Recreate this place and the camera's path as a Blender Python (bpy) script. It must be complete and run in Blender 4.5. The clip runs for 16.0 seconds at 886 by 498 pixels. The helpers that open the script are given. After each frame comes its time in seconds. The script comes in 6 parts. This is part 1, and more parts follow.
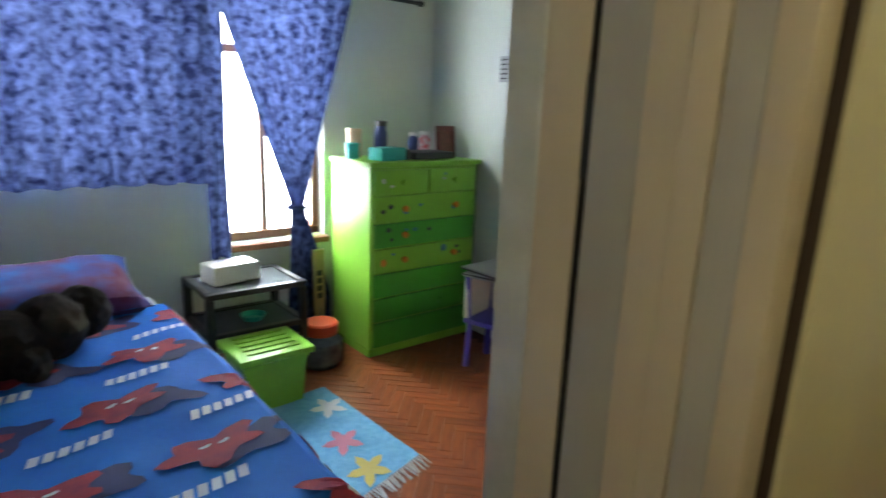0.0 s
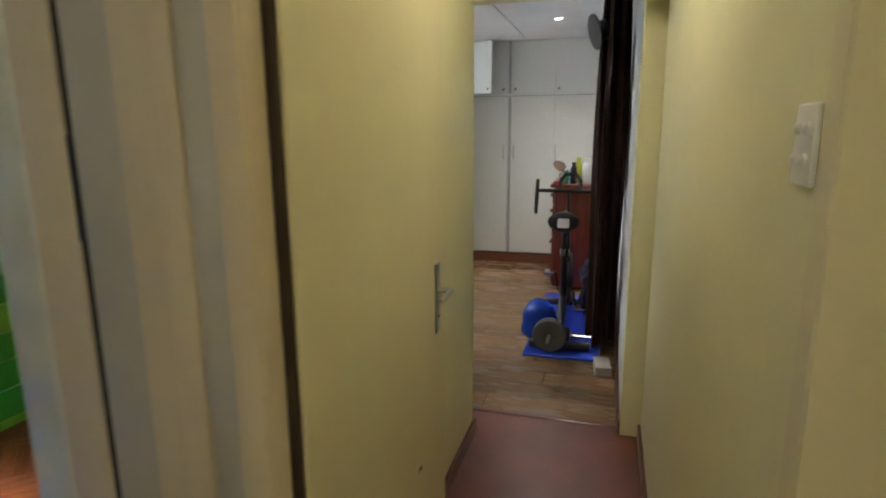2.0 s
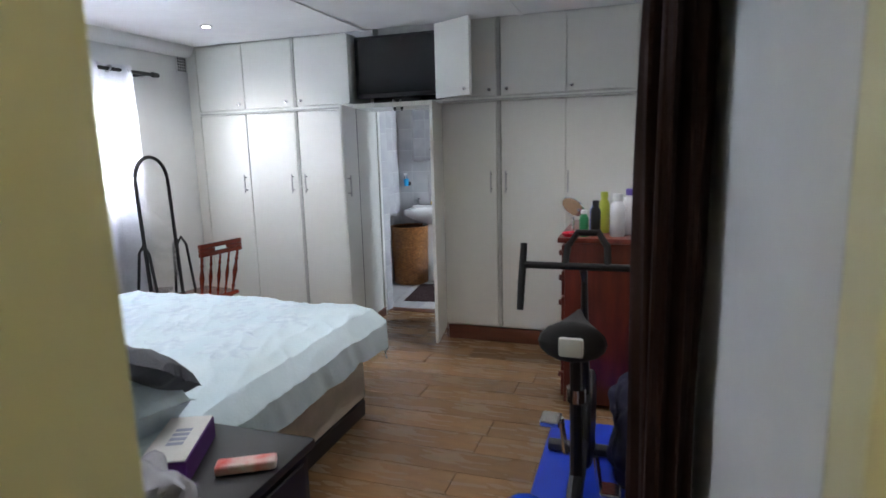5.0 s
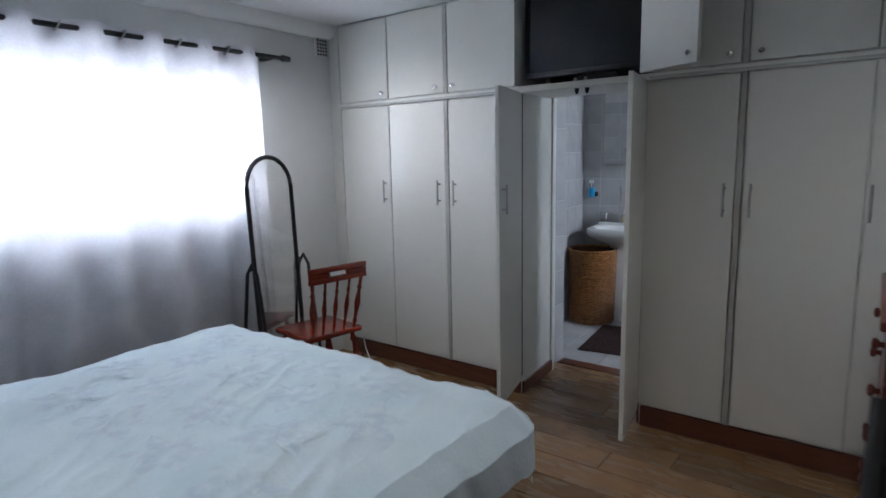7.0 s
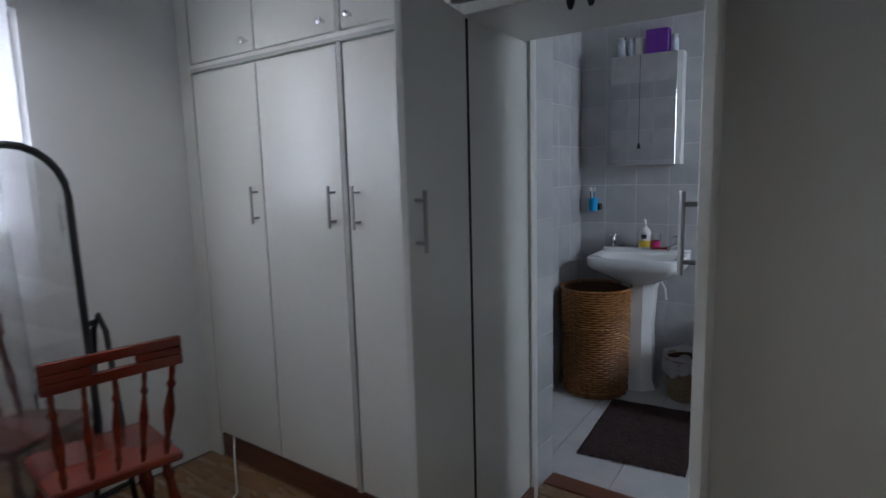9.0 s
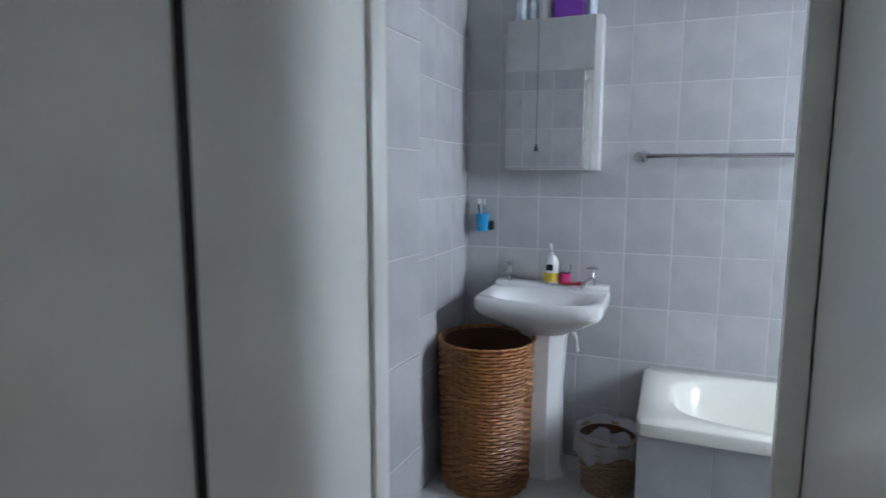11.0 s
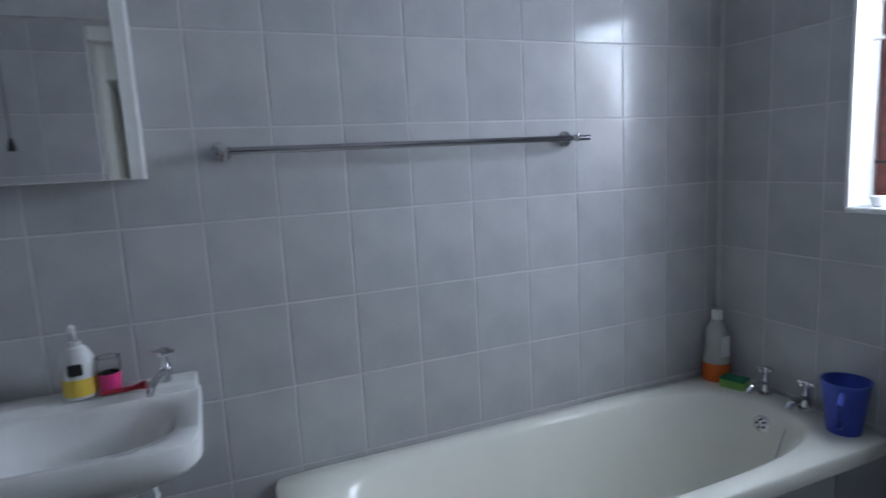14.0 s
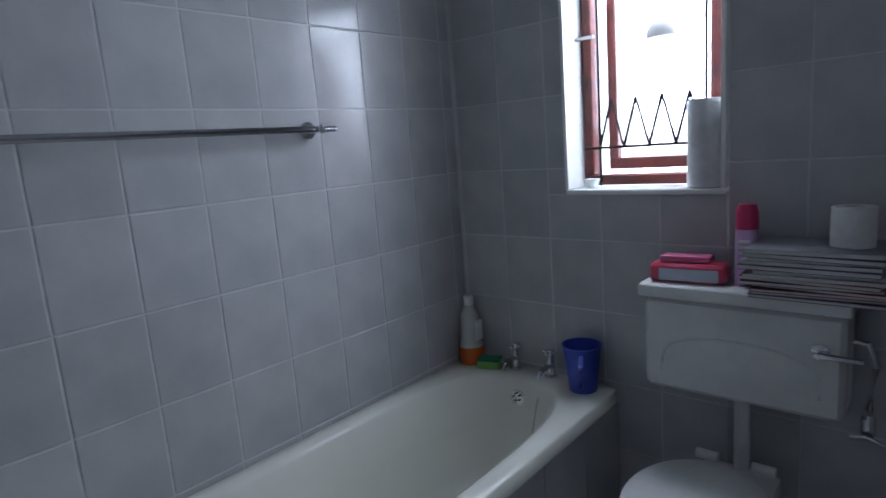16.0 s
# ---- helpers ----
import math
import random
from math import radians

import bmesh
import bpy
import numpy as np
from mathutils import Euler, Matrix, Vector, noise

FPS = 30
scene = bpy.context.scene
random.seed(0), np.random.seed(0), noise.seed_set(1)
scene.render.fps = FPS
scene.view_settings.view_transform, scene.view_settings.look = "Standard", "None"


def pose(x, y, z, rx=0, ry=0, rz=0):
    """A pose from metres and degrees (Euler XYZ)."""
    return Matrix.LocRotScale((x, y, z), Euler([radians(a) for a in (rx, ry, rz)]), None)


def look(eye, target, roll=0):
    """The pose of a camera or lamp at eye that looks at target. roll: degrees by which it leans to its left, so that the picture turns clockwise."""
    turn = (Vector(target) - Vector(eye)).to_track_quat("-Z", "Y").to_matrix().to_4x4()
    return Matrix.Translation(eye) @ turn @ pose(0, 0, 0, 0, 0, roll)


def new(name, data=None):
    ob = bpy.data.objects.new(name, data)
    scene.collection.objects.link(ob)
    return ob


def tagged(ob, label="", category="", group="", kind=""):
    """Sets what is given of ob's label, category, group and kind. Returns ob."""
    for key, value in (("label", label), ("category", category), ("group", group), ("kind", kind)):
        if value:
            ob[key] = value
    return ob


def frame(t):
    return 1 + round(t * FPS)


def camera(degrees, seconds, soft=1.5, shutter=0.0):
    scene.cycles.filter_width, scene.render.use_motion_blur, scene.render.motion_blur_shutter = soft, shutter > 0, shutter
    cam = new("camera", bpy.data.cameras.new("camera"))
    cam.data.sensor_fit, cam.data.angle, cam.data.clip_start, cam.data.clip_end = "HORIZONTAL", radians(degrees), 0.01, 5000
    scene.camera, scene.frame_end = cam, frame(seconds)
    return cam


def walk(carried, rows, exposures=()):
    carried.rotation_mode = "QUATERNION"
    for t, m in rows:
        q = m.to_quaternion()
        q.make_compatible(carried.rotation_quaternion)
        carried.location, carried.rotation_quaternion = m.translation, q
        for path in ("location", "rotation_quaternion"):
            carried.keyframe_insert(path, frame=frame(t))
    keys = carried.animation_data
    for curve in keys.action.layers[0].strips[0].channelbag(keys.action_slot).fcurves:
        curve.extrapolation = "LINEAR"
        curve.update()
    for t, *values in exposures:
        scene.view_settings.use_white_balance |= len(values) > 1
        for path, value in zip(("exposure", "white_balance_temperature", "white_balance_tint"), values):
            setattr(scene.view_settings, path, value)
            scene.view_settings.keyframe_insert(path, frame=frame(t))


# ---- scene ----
cam = camera(74.8, 16.0, shutter=0.5)
PATH = [
    (0, (1.333, 2.632, 1.460), (2.569, 4.136, 0.998), 2.2),
    (0.5, (1.268, 2.586, 1.460), (2.797, 3.789, 0.996), 1.1),
    (1, (1.248, 2.544, 1.468), (2.967, 3.457, 1.005), 0.6),
    (1.5, (1.267, 2.478, 1.496), (3.088, 3.154, 1.019), -0.2),
    (2.5, (1.687, 2.383, 1.557), (3.604, 2.841, 1.219), 0.1),
    (3, (2.166, 2.440, 1.518), (4.094, 2.865, 1.200), 0.4),
    (5.5, (3.905, 2.561, 1.527), (5.719, 3.328, 1.182), -1.9),
    (6, (4.207, 2.673, 1.536), (5.937, 3.615, 1.189), -1.8),
    (6.5, (4.534, 2.813, 1.559), (6.154, 3.935, 1.217), -1.6),
    (7, (4.872, 2.963, 1.503), (6.444, 4.159, 1.189), -1.2),
    (7.5, (5.209, 3.170, 1.516), (6.787, 4.354, 1.186), -1.2),
    (8, (5.592, 3.386, 1.484), (7.182, 4.558, 1.169), -1.0),
    (8.5, (6.021, 3.523, 1.432), (7.601, 4.717, 1.150), -1.6),
    (11, (7.449, 4.118, 1.372), (9.291, 4.989, 1.111), 0.2),
    (11.5, (7.642, 4.146, 1.374), (9.560, 4.790, 1.115), -0.2),
    (12, (7.867, 4.183, 1.373), (9.820, 4.664, 1.124), -0.8),
    (12.5, (8.059, 4.233, 1.371), (10.032, 4.550, 1.121), -1.2),
    (13, (8.224, 4.313, 1.390), (10.206, 4.326, 1.124), -1.8),
    (13.5, (8.373, 4.354, 1.384), (10.326, 4.018, 1.114), -2.5),
    (14, (8.494, 4.370, 1.395), (10.373, 3.750, 1.103), -3.0),
    (14.5, (8.609, 4.374, 1.388), (10.371, 3.480, 1.082), -3.4),
    (15, (8.673, 4.374, 1.383), (10.309, 3.270, 1.063), -3.7),
    (15.5, (8.689, 4.361, 1.369), (10.192, 3.082, 1.041), -4.1),
    (16, (8.677, 4.337, 1.372), (10.085, 2.959, 1.029), -4.4),
]
EXPOSURES = [(0.0, 1.05, 6500, 10), (1.5, 1.1, 6500, 10), (3.0, 1.25, 6500, 10), (5.5, 0.6, 5900, 13), (7.0, -0.05, 5850, 13), (8.5, -0.7, 5850, 13), (11.0, 0.4, 5850, 12), (12.5, -0.25, 5650, 12), (14.5, -0.5, 5650, 12), (16.0, -1.0, 5650, 13)]
walk(cam, [(t, look(eye, target, roll)) for t, eye, target, roll in PATH], EXPOSURES)

# ---- world and lights ----
world = bpy.data.worlds.new("world")
scene.world = world
world.use_nodes = True
wn = world.node_tree.nodes
sky = wn.new("ShaderNodeTexSky")
sky.sky_type = "NISHITA"
sky.sun_disc = False
sky.sun_elevation, sky.sun_rotation = radians(55), radians(20)
wn["Background"].inputs[1].default_value = 0.12
world.node_tree.links.new(sky.outputs[0], wn["Background"].inputs[0])

BATH = Matrix.Translation((10.172, 4.49, 0)) @ pose(0, 0, 0, 0, 0, 3.8) @ Matrix.Translation((-10.09, -4.48, 0))


def area(name, m, sx, sy, watts, colour):
    data = bpy.data.lights.new(name, "AREA")
    data.shape, data.size, data.size_y, data.energy, data.color = "RECTANGLE", sx, sy, watts, colour
    ob = new(name, data)
    ob.matrix_world = m
    return ob


sun_data = bpy.data.lights.new("sun", "SUN")
sun_data.energy, sun_data.angle, sun_data.color = 2.5, radians(0.5), (1.0, 0.95, 0.88)
sun = new("sun", sun_data)
sun.matrix_world = look((0, 0, 0), (-0.2, 0.55, -0.8))
DAY = (0.86, 0.93, 1.0)
area("window_light_bedroom_left", look((1.7, 6.2, 1.6), (1.7, 3, 1.0)), 1.1, 1.0, 38, DAY)
area("window_light_bedroom", look((2.73, 6.12, 1.4), (2.73, 3, 0.9)), 0.6, 1.35, 50, DAY)
area("window_light_master", look((6.2, 6.5, 1.65), (6.2, 3, 1.2)), 2.1, 1.0, 46, DAY)
area("window_light_bath", BATH @ look((9.34, 2.30, 1.70), (9.5, 4.3, 0.3)), 0.5, 0.8, 47, DAY)

# ---- materials ----


def mat(name, colour, rough=0.5, metal=0.0, second=None, scale=8.0, bump=0.0, fine=0.0, spec=0.5, stretch=(1, 1, 1), detail=4.0, vary=0.0, clear=0.0, rvar=0.0):
    """A node material: two colours mixed by noise, fine grain, relief, and a shift from piece to piece."""
    m = bpy.data.materials.new(name)
    m.use_nodes = True
    nt = m.node_tree
    n, link = nt.nodes, nt.links.new
    b = n["Principled BSDF"]
    b.inputs["Roughness"].default_value = rough
    b.inputs["Metallic"].default_value = metal
    b.inputs["Specular IOR Level"].default_value = spec
    b.inputs["Coat Weight"].default_value = clear
    b.inputs["Base Color"].default_value = (*colour, 1)
    co = n.new("ShaderNodeTexCoord")
    mp = n.new("ShaderNodeMapping")
    mp.inputs["Scale"].default_value = stretch
    link(co.outputs["Object"], mp.inputs["Vector"])
    t1 = n.new("ShaderNodeTexNoise")
    t1.inputs["Scale"].default_value, t1.inputs["Detail"].default_value = scale, detail
    link(mp.outputs[0], t1.inputs["Vector"])
    t2 = n.new("ShaderNodeTexNoise")
    t2.inputs["Scale"].default_value, t2.inputs["Detail"].default_value = scale * 14, 3
    link(mp.outputs[0], t2.inputs["Vector"])
    second = second or tuple(c * 0.86 for c in colour)
    ramp = n.new("ShaderNodeValToRGB")
    ramp.color_ramp.elements[0].position, ramp.color_ramp.elements[1].position = 0.35, 0.68
    ramp.color_ramp.elements[0].color, ramp.color_ramp.elements[1].color = (*colour, 1), (*second, 1)
    link(t1.outputs[0], ramp.inputs[0])
    out = ramp.outputs[0]
    hs = n.new("ShaderNodeHueSaturation")
    link(out, hs.inputs["Color"])
    ad = n.new("ShaderNodeMath")
    ad.operation = "MULTIPLY_ADD"
    link(t2.outputs[0], ad.inputs[0])
    ad.inputs[1].default_value, ad.inputs[2].default_value = fine, 1.0 - fine / 2
    if vary:
        info = n.new("ShaderNodeObjectInfo")
        va = n.new("ShaderNodeMath")
        va.operation = "MULTIPLY_ADD"
        link(info.outputs["Random"], va.inputs[0])
        va.inputs[1].default_value = vary
        link(ad.outputs[0], va.inputs[2])
        sub = n.new("ShaderNodeMath")
        sub.operation = "SUBTRACT"
        link(va.outputs[0], sub.inputs[0])
        sub.inputs[1].default_value = vary / 2
        link(sub.outputs[0], hs.inputs["Value"])
    else:
        link(ad.outputs[0], hs.inputs["Value"])
    link(hs.outputs[0], b.inputs["Base Color"])
    if rvar:
        rv = n.new("ShaderNodeMath")
        rv.operation = "MULTIPLY_ADD"
        link(t1.outputs[0], rv.inputs[0])
        rv.inputs[1].default_value, rv.inputs[2].default_value = rvar, rough - rvar / 2
        link(rv.outputs[0], b.inputs["Roughness"])
    if bump:
        bp = n.new("ShaderNodeBump")
        bp.inputs["Strength"].default_value, bp.inputs["Distance"].default_value = min(1, bump), 0.004
        mx = n.new("ShaderNodeMath")
        mx.operation = "ADD"
        link(t1.outputs[0], mx.inputs[0])
        link(t2.outputs[0], mx.inputs[1])
        link(mx.outputs[0], bp.inputs["Height"])
        link(bp.outputs[0], b.inputs["Normal"])
    return m


def glow(name, colour, strength):
    m = bpy.data.materials.new(name)
    m.use_nodes = True
    b = m.node_tree.nodes["Principled BSDF"]
    b.inputs["Base Color"].default_value = (*colour, 1)
    b.inputs["Emission Color"].default_value = (*colour, 1)
    b.inputs["Emission Strength"].default_value = strength
    return m


def cloth(name, colour, through_share, second=None, scale=6.0, open_weave=0.0):
    """A thin cloth that lets light through."""
    m = mat(name, colour, 0.9, second=second, scale=scale, fine=0.25, bump=0.3, spec=0.1)
    nt = m.node_tree
    tr = nt.nodes.new("ShaderNodeBsdfTranslucent")
    mix = nt.nodes.new("ShaderNodeMixShader")
    mix.inputs[0].default_value = through_share
    b = nt.nodes["Principled BSDF"]
    src = b.inputs["Base Color"].links[0].from_socket
    nt.links.new(src, tr.inputs["Color"])
    nt.links.new(b.outputs[0], mix.inputs[1])
    nt.links.new(tr.outputs[0], mix.inputs[2])
    out = mix
    if open_weave:
        clear = nt.nodes.new("ShaderNodeBsdfTransparent")
        out = nt.nodes.new("ShaderNodeMixShader")
        out.inputs[0].default_value = open_weave
        nt.links.new(mix.outputs[0], out.inputs[1])
        nt.links.new(clear.outputs[0], out.inputs[2])
    nt.links.new(out.outputs[0], nt.nodes["Material Output"].inputs["Surface"])
    return m


def glass(name, colour=(1, 1, 1), rough=0.0):
    m = bpy.data.materials.new(name)
    m.use_nodes = True
    b = m.node_tree.nodes["Principled BSDF"]
    b.inputs["Base Color"].default_value = (*colour, 1)
    b.inputs["Transmission Weight"].default_value, b.inputs["Roughness"].default_value = 1.0, rough
    return m


WALL_WHITE = mat("wall_white", (0.62, 0.63, 0.62), 0.6, scale=1.5, second=(0.57, 0.58, 0.575), fine=0.05, bump=0.15)
WALL_GREEN = mat("wall_pale_green", (0.55, 0.60, 0.54), 0.55, scale=1.5, second=(0.5, 0.55, 0.5), fine=0.06, bump=0.2)
WALL_YELLOW = mat("wall_cream", (0.64, 0.61, 0.38), 0.45, scale=1.3, second=(0.58, 0.55, 0.34), fine=0.06, bump=0.2)
GLOSS_CREAM = mat("cream_gloss_paint", (0.64, 0.60, 0.38), 0.35, scale=2.0, stretch=(1, 1, 0.2), second=(0.60, 0.53, 0.34), fine=0.06, bump=0.15)
FRAME_BEIGE = mat("beige_gloss_paint", (0.60, 0.50, 0.36), 0.3, scale=3.0, stretch=(1, 1, 0.1), second=(0.52, 0.44, 0.33), fine=0.08, bump=0.15)
FRAME_GREY = mat("grey_gloss_paint", (0.46, 0.43, 0.38), 0.3, scale=3.0, stretch=(1, 1, 0.1), fine=0.08, bump=0.15)
CEIL = mat("ceiling_white", (0.78, 0.78, 0.78), 0.7, scale=1.2, fine=0.04, bump=0.1)
WARD = mat("wardrobe_white_paint", (0.66, 0.66, 0.61), 0.28, scale=1.6, second=(0.64, 0.64, 0.595), fine=0.04, bump=0.06, rvar=0.02)
WARD_EDGE_SHADOW = mat("grey_edging_and_shadow", (0.44, 0.44, 0.41), 0.5, scale=5, fine=0.1)
SKIRT = mat("varnished_skirting", (0.14, 0.045, 0.025), 0.3, scale=5, stretch=(1, 1, 6), second=(0.09, 0.03, 0.018), fine=0.2, clear=0.3)
DARKGAP = mat("dark_gap", (0.012, 0.01, 0.008), 0.8, fine=0.1)
PLANK = mat("wood_laminate", (0.25, 0.152, 0.074), 0.27, scale=3, stretch=(5, 1.0, 1), second=(0.145, 0.085, 0.04), fine=0.25, vary=0.55, bump=0.12, rvar=0.12)
PARQ = mat("parquet_block", (0.30, 0.085, 0.028), 0.3, scale=4, stretch=(2, 8, 1), second=(0.19, 0.05, 0.018), fine=0.25, vary=0.45, bump=0.12)
HALLFLOOR = mat("red_polished_floor", (0.16, 0.045, 0.028), 0.4, scale=3, second=(0.11, 0.035, 0.025), fine=0.25, bump=0.15, rvar=0.2)
TILE = mat("grey_wall_tile", (0.50, 0.50, 0.50), 0.13, scale=5, spec=0.4, second=(0.42, 0.42, 0.43), fine=0.06, vary=0.1, bump=0.02, rvar=0.05)
GROUT = mat("white_grout", (0.58, 0.58, 0.575), 0.8, scale=9, fine=0.1)
FTILE = mat("pale_floor_tile", (0.58, 0.58, 0.57), 0.2, scale=4, second=(0.5, 0.5, 0.5), fine=0.08, vary=0.06)
PORC = mat("white_porcelain", (0.82, 0.82, 0.80), 0.08, scale=2, second=(0.78, 0.78, 0.76), fine=0.02)
ENAMEL = mat("cream_enamel", (0.80, 0.79, 0.70), 0.1, scale=2, second=(0.76, 0.75, 0.67), fine=0.02)
CHROME = mat("chrome", (0.75, 0.75, 0.76), 0.12, 1.0, scale=6, fine=0.1)
STEEL = mat("brushed_steel", (0.5, 0.5, 0.5), 0.32, 1.0, scale=6, fine=0.15)
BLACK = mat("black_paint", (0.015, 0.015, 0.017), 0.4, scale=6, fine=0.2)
RUBBER = mat("black_rubber", (0.02, 0.02, 0.022), 0.7, scale=9, fine=0.2, bump=0.2)
SCREEN = mat("black_screen", (0.006, 0.006, 0.008), 0.12, scale=4)
REDWOOD = mat("mahogany_stain", (0.20, 0.028, 0.012), 0.25, scale=4, stretch=(1, 1, 6), second=(0.12, 0.016, 0.009), fine=0.25, clear=0.3)
DARKWOOD = mat("dark_red_wood", (0.14, 0.022, 0.012), 0.28, scale=4, stretch=(1, 5, 1), second=(0.08, 0.014, 0.009), fine=0.25, clear=0.3)
FRAMEWOOD = mat("red_brown_window_wood", (0.17, 0.035, 0.025), 0.35, scale=5, stretch=(1, 1, 5), second=(0.10, 0.022, 0.018), fine=0.2)
FRAMEWOOD2 = mat("orange_brown_window_wood", (0.30, 0.13, 0.07), 0.35, scale=5, stretch=(1, 1, 5), fine=0.2)
LIME = mat("lime_green_paint", (0.24, 0.56, 0.05), 0.4, scale=3, second=(0.2, 0.5, 0.045), fine=0.08, bump=0.15)
GREEN2 = mat("grass_green_paint", (0.06, 0.38, 0.03), 0.4, scale=3, second=(0.05, 0.33, 0.03), fine=0.08, bump=0.15)
ORANGE = mat("orange_plastic", (0.75, 0.26, 0.03), 0.4, fine=0.06)
SHEER = cloth("sheer_white_curtain", (0.80, 0.80, 0.84), 0.55, open_weave=0.12)
LINING = cloth("grey_lower_curtain", (0.62, 0.62, 0.68), 0.12)
NAVY = cloth("navy_print_curtain", (0.008, 0.012, 0.05), 0.18, second=(0.10, 0.14, 0.31), scale=24)
BROWNC = mat("dark_brown_curtain", (0.035, 0.016, 0.012), 0.85, scale=20, fine=0.4, bump=0.5, spec=0.2)
LINEN = mat("pale_blue_duvet", (0.62, 0.72, 0.76), 0.85, scale=5, second=(0.55, 0.67, 0.72), fine=0.08, bump=0.5, spec=0.2)
LINEN2 = mat("damask_duvet_print", (0.50, 0.60, 0.67), 0.7, scale=22, second=(0.62, 0.72, 0.76), fine=0.1, bump=0.4, spec=0.3)
VALANCE = mat("cream_bed_base", (0.55, 0.50, 0.42), 0.9, scale=8, fine=0.12, bump=0.3)
GREYP = mat("grey_velvet_cushion", (0.07, 0.075, 0.09), 0.6, scale=9, second=(0.04, 0.045, 0.055), fine=0.2, bump=0.6)
WHITEP = mat("white_plastic", (0.75, 0.75, 0.73), 0.35, fine=0.04)
WICKER = mat("golden_wicker", (0.36, 0.155, 0.04), 0.35, scale=30, second=(0.2, 0.075, 0.02), fine=0.3, vary=0.1)
MIRROR = mat("mirror_silver", (0.9, 0.9, 0.9), 0.01, 1.0, second=(0.9, 0.9, 0.9))
BLUE = mat("blue_plastic", (0.02, 0.06, 0.55), 0.4, fine=0.08)
CYAN = mat("cyan_plastic", (0.02, 0.33, 0.65), 0.35, fine=0.06)
GLASS = glass("clear_glass")
BACK = glow("outdoor_glare", (0.95, 0.97, 1.0), 6.0)


# ---- building helpers ----
ROOT = Matrix.Identity(4)


def box(bm, x0, x1, y0, y1, z0, z1, bevel=0.0, m=None, seg=1):
    mm = Matrix.Translation(((x0 + x1) / 2, (y0 + y1) / 2, (z0 + z1) / 2)) @ Matrix.Diagonal((abs(x1 - x0), abs(y1 - y0), abs(z1 - z0), 1))
    if m is not None:
        mm = m @ mm
    r = bmesh.ops.create_cube(bm, size=1, matrix=mm)
    if bevel:
        es = list({e for v in r["verts"] for e in v.link_edges})
        bmesh.ops.bevel(bm, geom=es, offset=bevel, segments=seg, affect="EDGES", profile=0.6)
    return bm


def rod(bm, p0, p1, r0, r1=None, n=12):
    p0, p1 = Vector(p0), Vector(p1)
    r1 = r0 if r1 is None else r1
    d = p1 - p0
    m = Matrix.Translation((p0 + p1) / 2) @ d.to_track_quat("Z", "Y").to_matrix().to_4x4()
    bmesh.ops.create_cone(bm, cap_ends=True, segments=n, radius1=r0, radius2=r1, depth=d.length, matrix=m)
    return bm


def tube(bm, pts, r, n=10, closed=False):
    """A round bar along points, radius r or one a point."""
    pts = [Vector(p) for p in pts]
    rings = []
    for i, p in enumerate(pts):
        a = pts[i - 1] if (i or closed) else p
        c = pts[(i + 1) % len(pts)] if (i < len(pts) - 1 or closed) else p
        d = (c - a).normalized()
        side = d.cross(Vector((0, 0, 1)))
        if side.length < 0.05:
            side = d.cross(Vector((0, 1, 0)))
        side.normalize()
        up = side.cross(d)
        rr = r[i] if isinstance(r, (list, tuple)) else r
        rings.append([bm.verts.new(p + (side * math.cos(t) + up * math.sin(t)) * rr) for t in [2 * math.pi * k / n for k in range(n)]])
    for i in range(len(rings) - (0 if closed else 1)):
        a, c = rings[i], rings[(i + 1) % len(rings)]
        for k in range(n):
            bm.faces.new((a[k], a[(k + 1) % n], c[(k + 1) % n], c[k]))
    if not closed:
        bm.faces.new(rings[0][::-1])
        bm.faces.new(rings[-1])
    return bm


def lathe(bm, prof, n=20, m=None, sx=1.0, sy=1.0):
    """Turns a profile of (radius, z) round the z axis."""
    rings = []
    for r, z in prof:
        ring = []
        for k in range(n):
            t = 2 * math.pi * k / n
            v = Vector((r * sx * math.cos(t), r * sy * math.sin(t), z))
            ring.append(bm.verts.new(m @ v if m is not None else v))
        rings.append(ring)
    for a, c in zip(rings, rings[1:]):
        for k in range(n):
            bm.faces.new((a[k], a[(k + 1) % n], c[(k + 1) % n], c[k]))
    if prof[0][0] > 1e-5:
        bm.faces.new(rings[0][::-1])
    if prof[-1][0] > 1e-5:
        bm.faces.new(rings[-1])
    return bm


def sheet(bm, nu, nv, fn):
    """A grid surface of fn(u, v) -> point, u and v from 0 to 1."""
    g = [[bm.verts.new(fn(i / nu, j / nv)) for j in range(nv + 1)] for i in range(nu + 1)]
    for i in range(nu):
        for j in range(nv):
            bm.faces.new((g[i][j], g[i + 1][j], g[i + 1][j + 1], g[i][j + 1]))
    return bm


def mesh_of(bm, name, material, smooth=30):
    me = bpy.data.meshes.new(name)
    bmesh.ops.recalc_face_normals(bm, faces=bm.faces)
    if smooth:
        for f in bm.faces:
            f.smooth = True
        for e in bm.edges:
            if len(e.link_faces) == 2 and e.calc_face_angle(0) > radians(smooth):
                e.smooth = False
    bm.to_mesh(me)
    bm.free()
    me.materials.append(material)
    return me


def part(name, bm, material, parent, label="", smooth=30):
    ob = new(name, mesh_of(bm, name, material, smooth))
    ob.parent = parent
    if label:
        ob["label"] = label
    return ob


def thing(name, m, label, category, group=""):
    ob = new(name)
    ob.empty_display_size = 0.1
    ob.matrix_world = ROOT @ m
    return tagged(ob, label, category, group)


def solid(name, bm, material, label, category, m=None, group="", smooth=30):
    ob = new(name, mesh_of(bm, name, material, smooth))
    ob.matrix_world = ROOT @ (m if m is not None else Matrix.Identity(4))
    return tagged(ob, label, category, group)


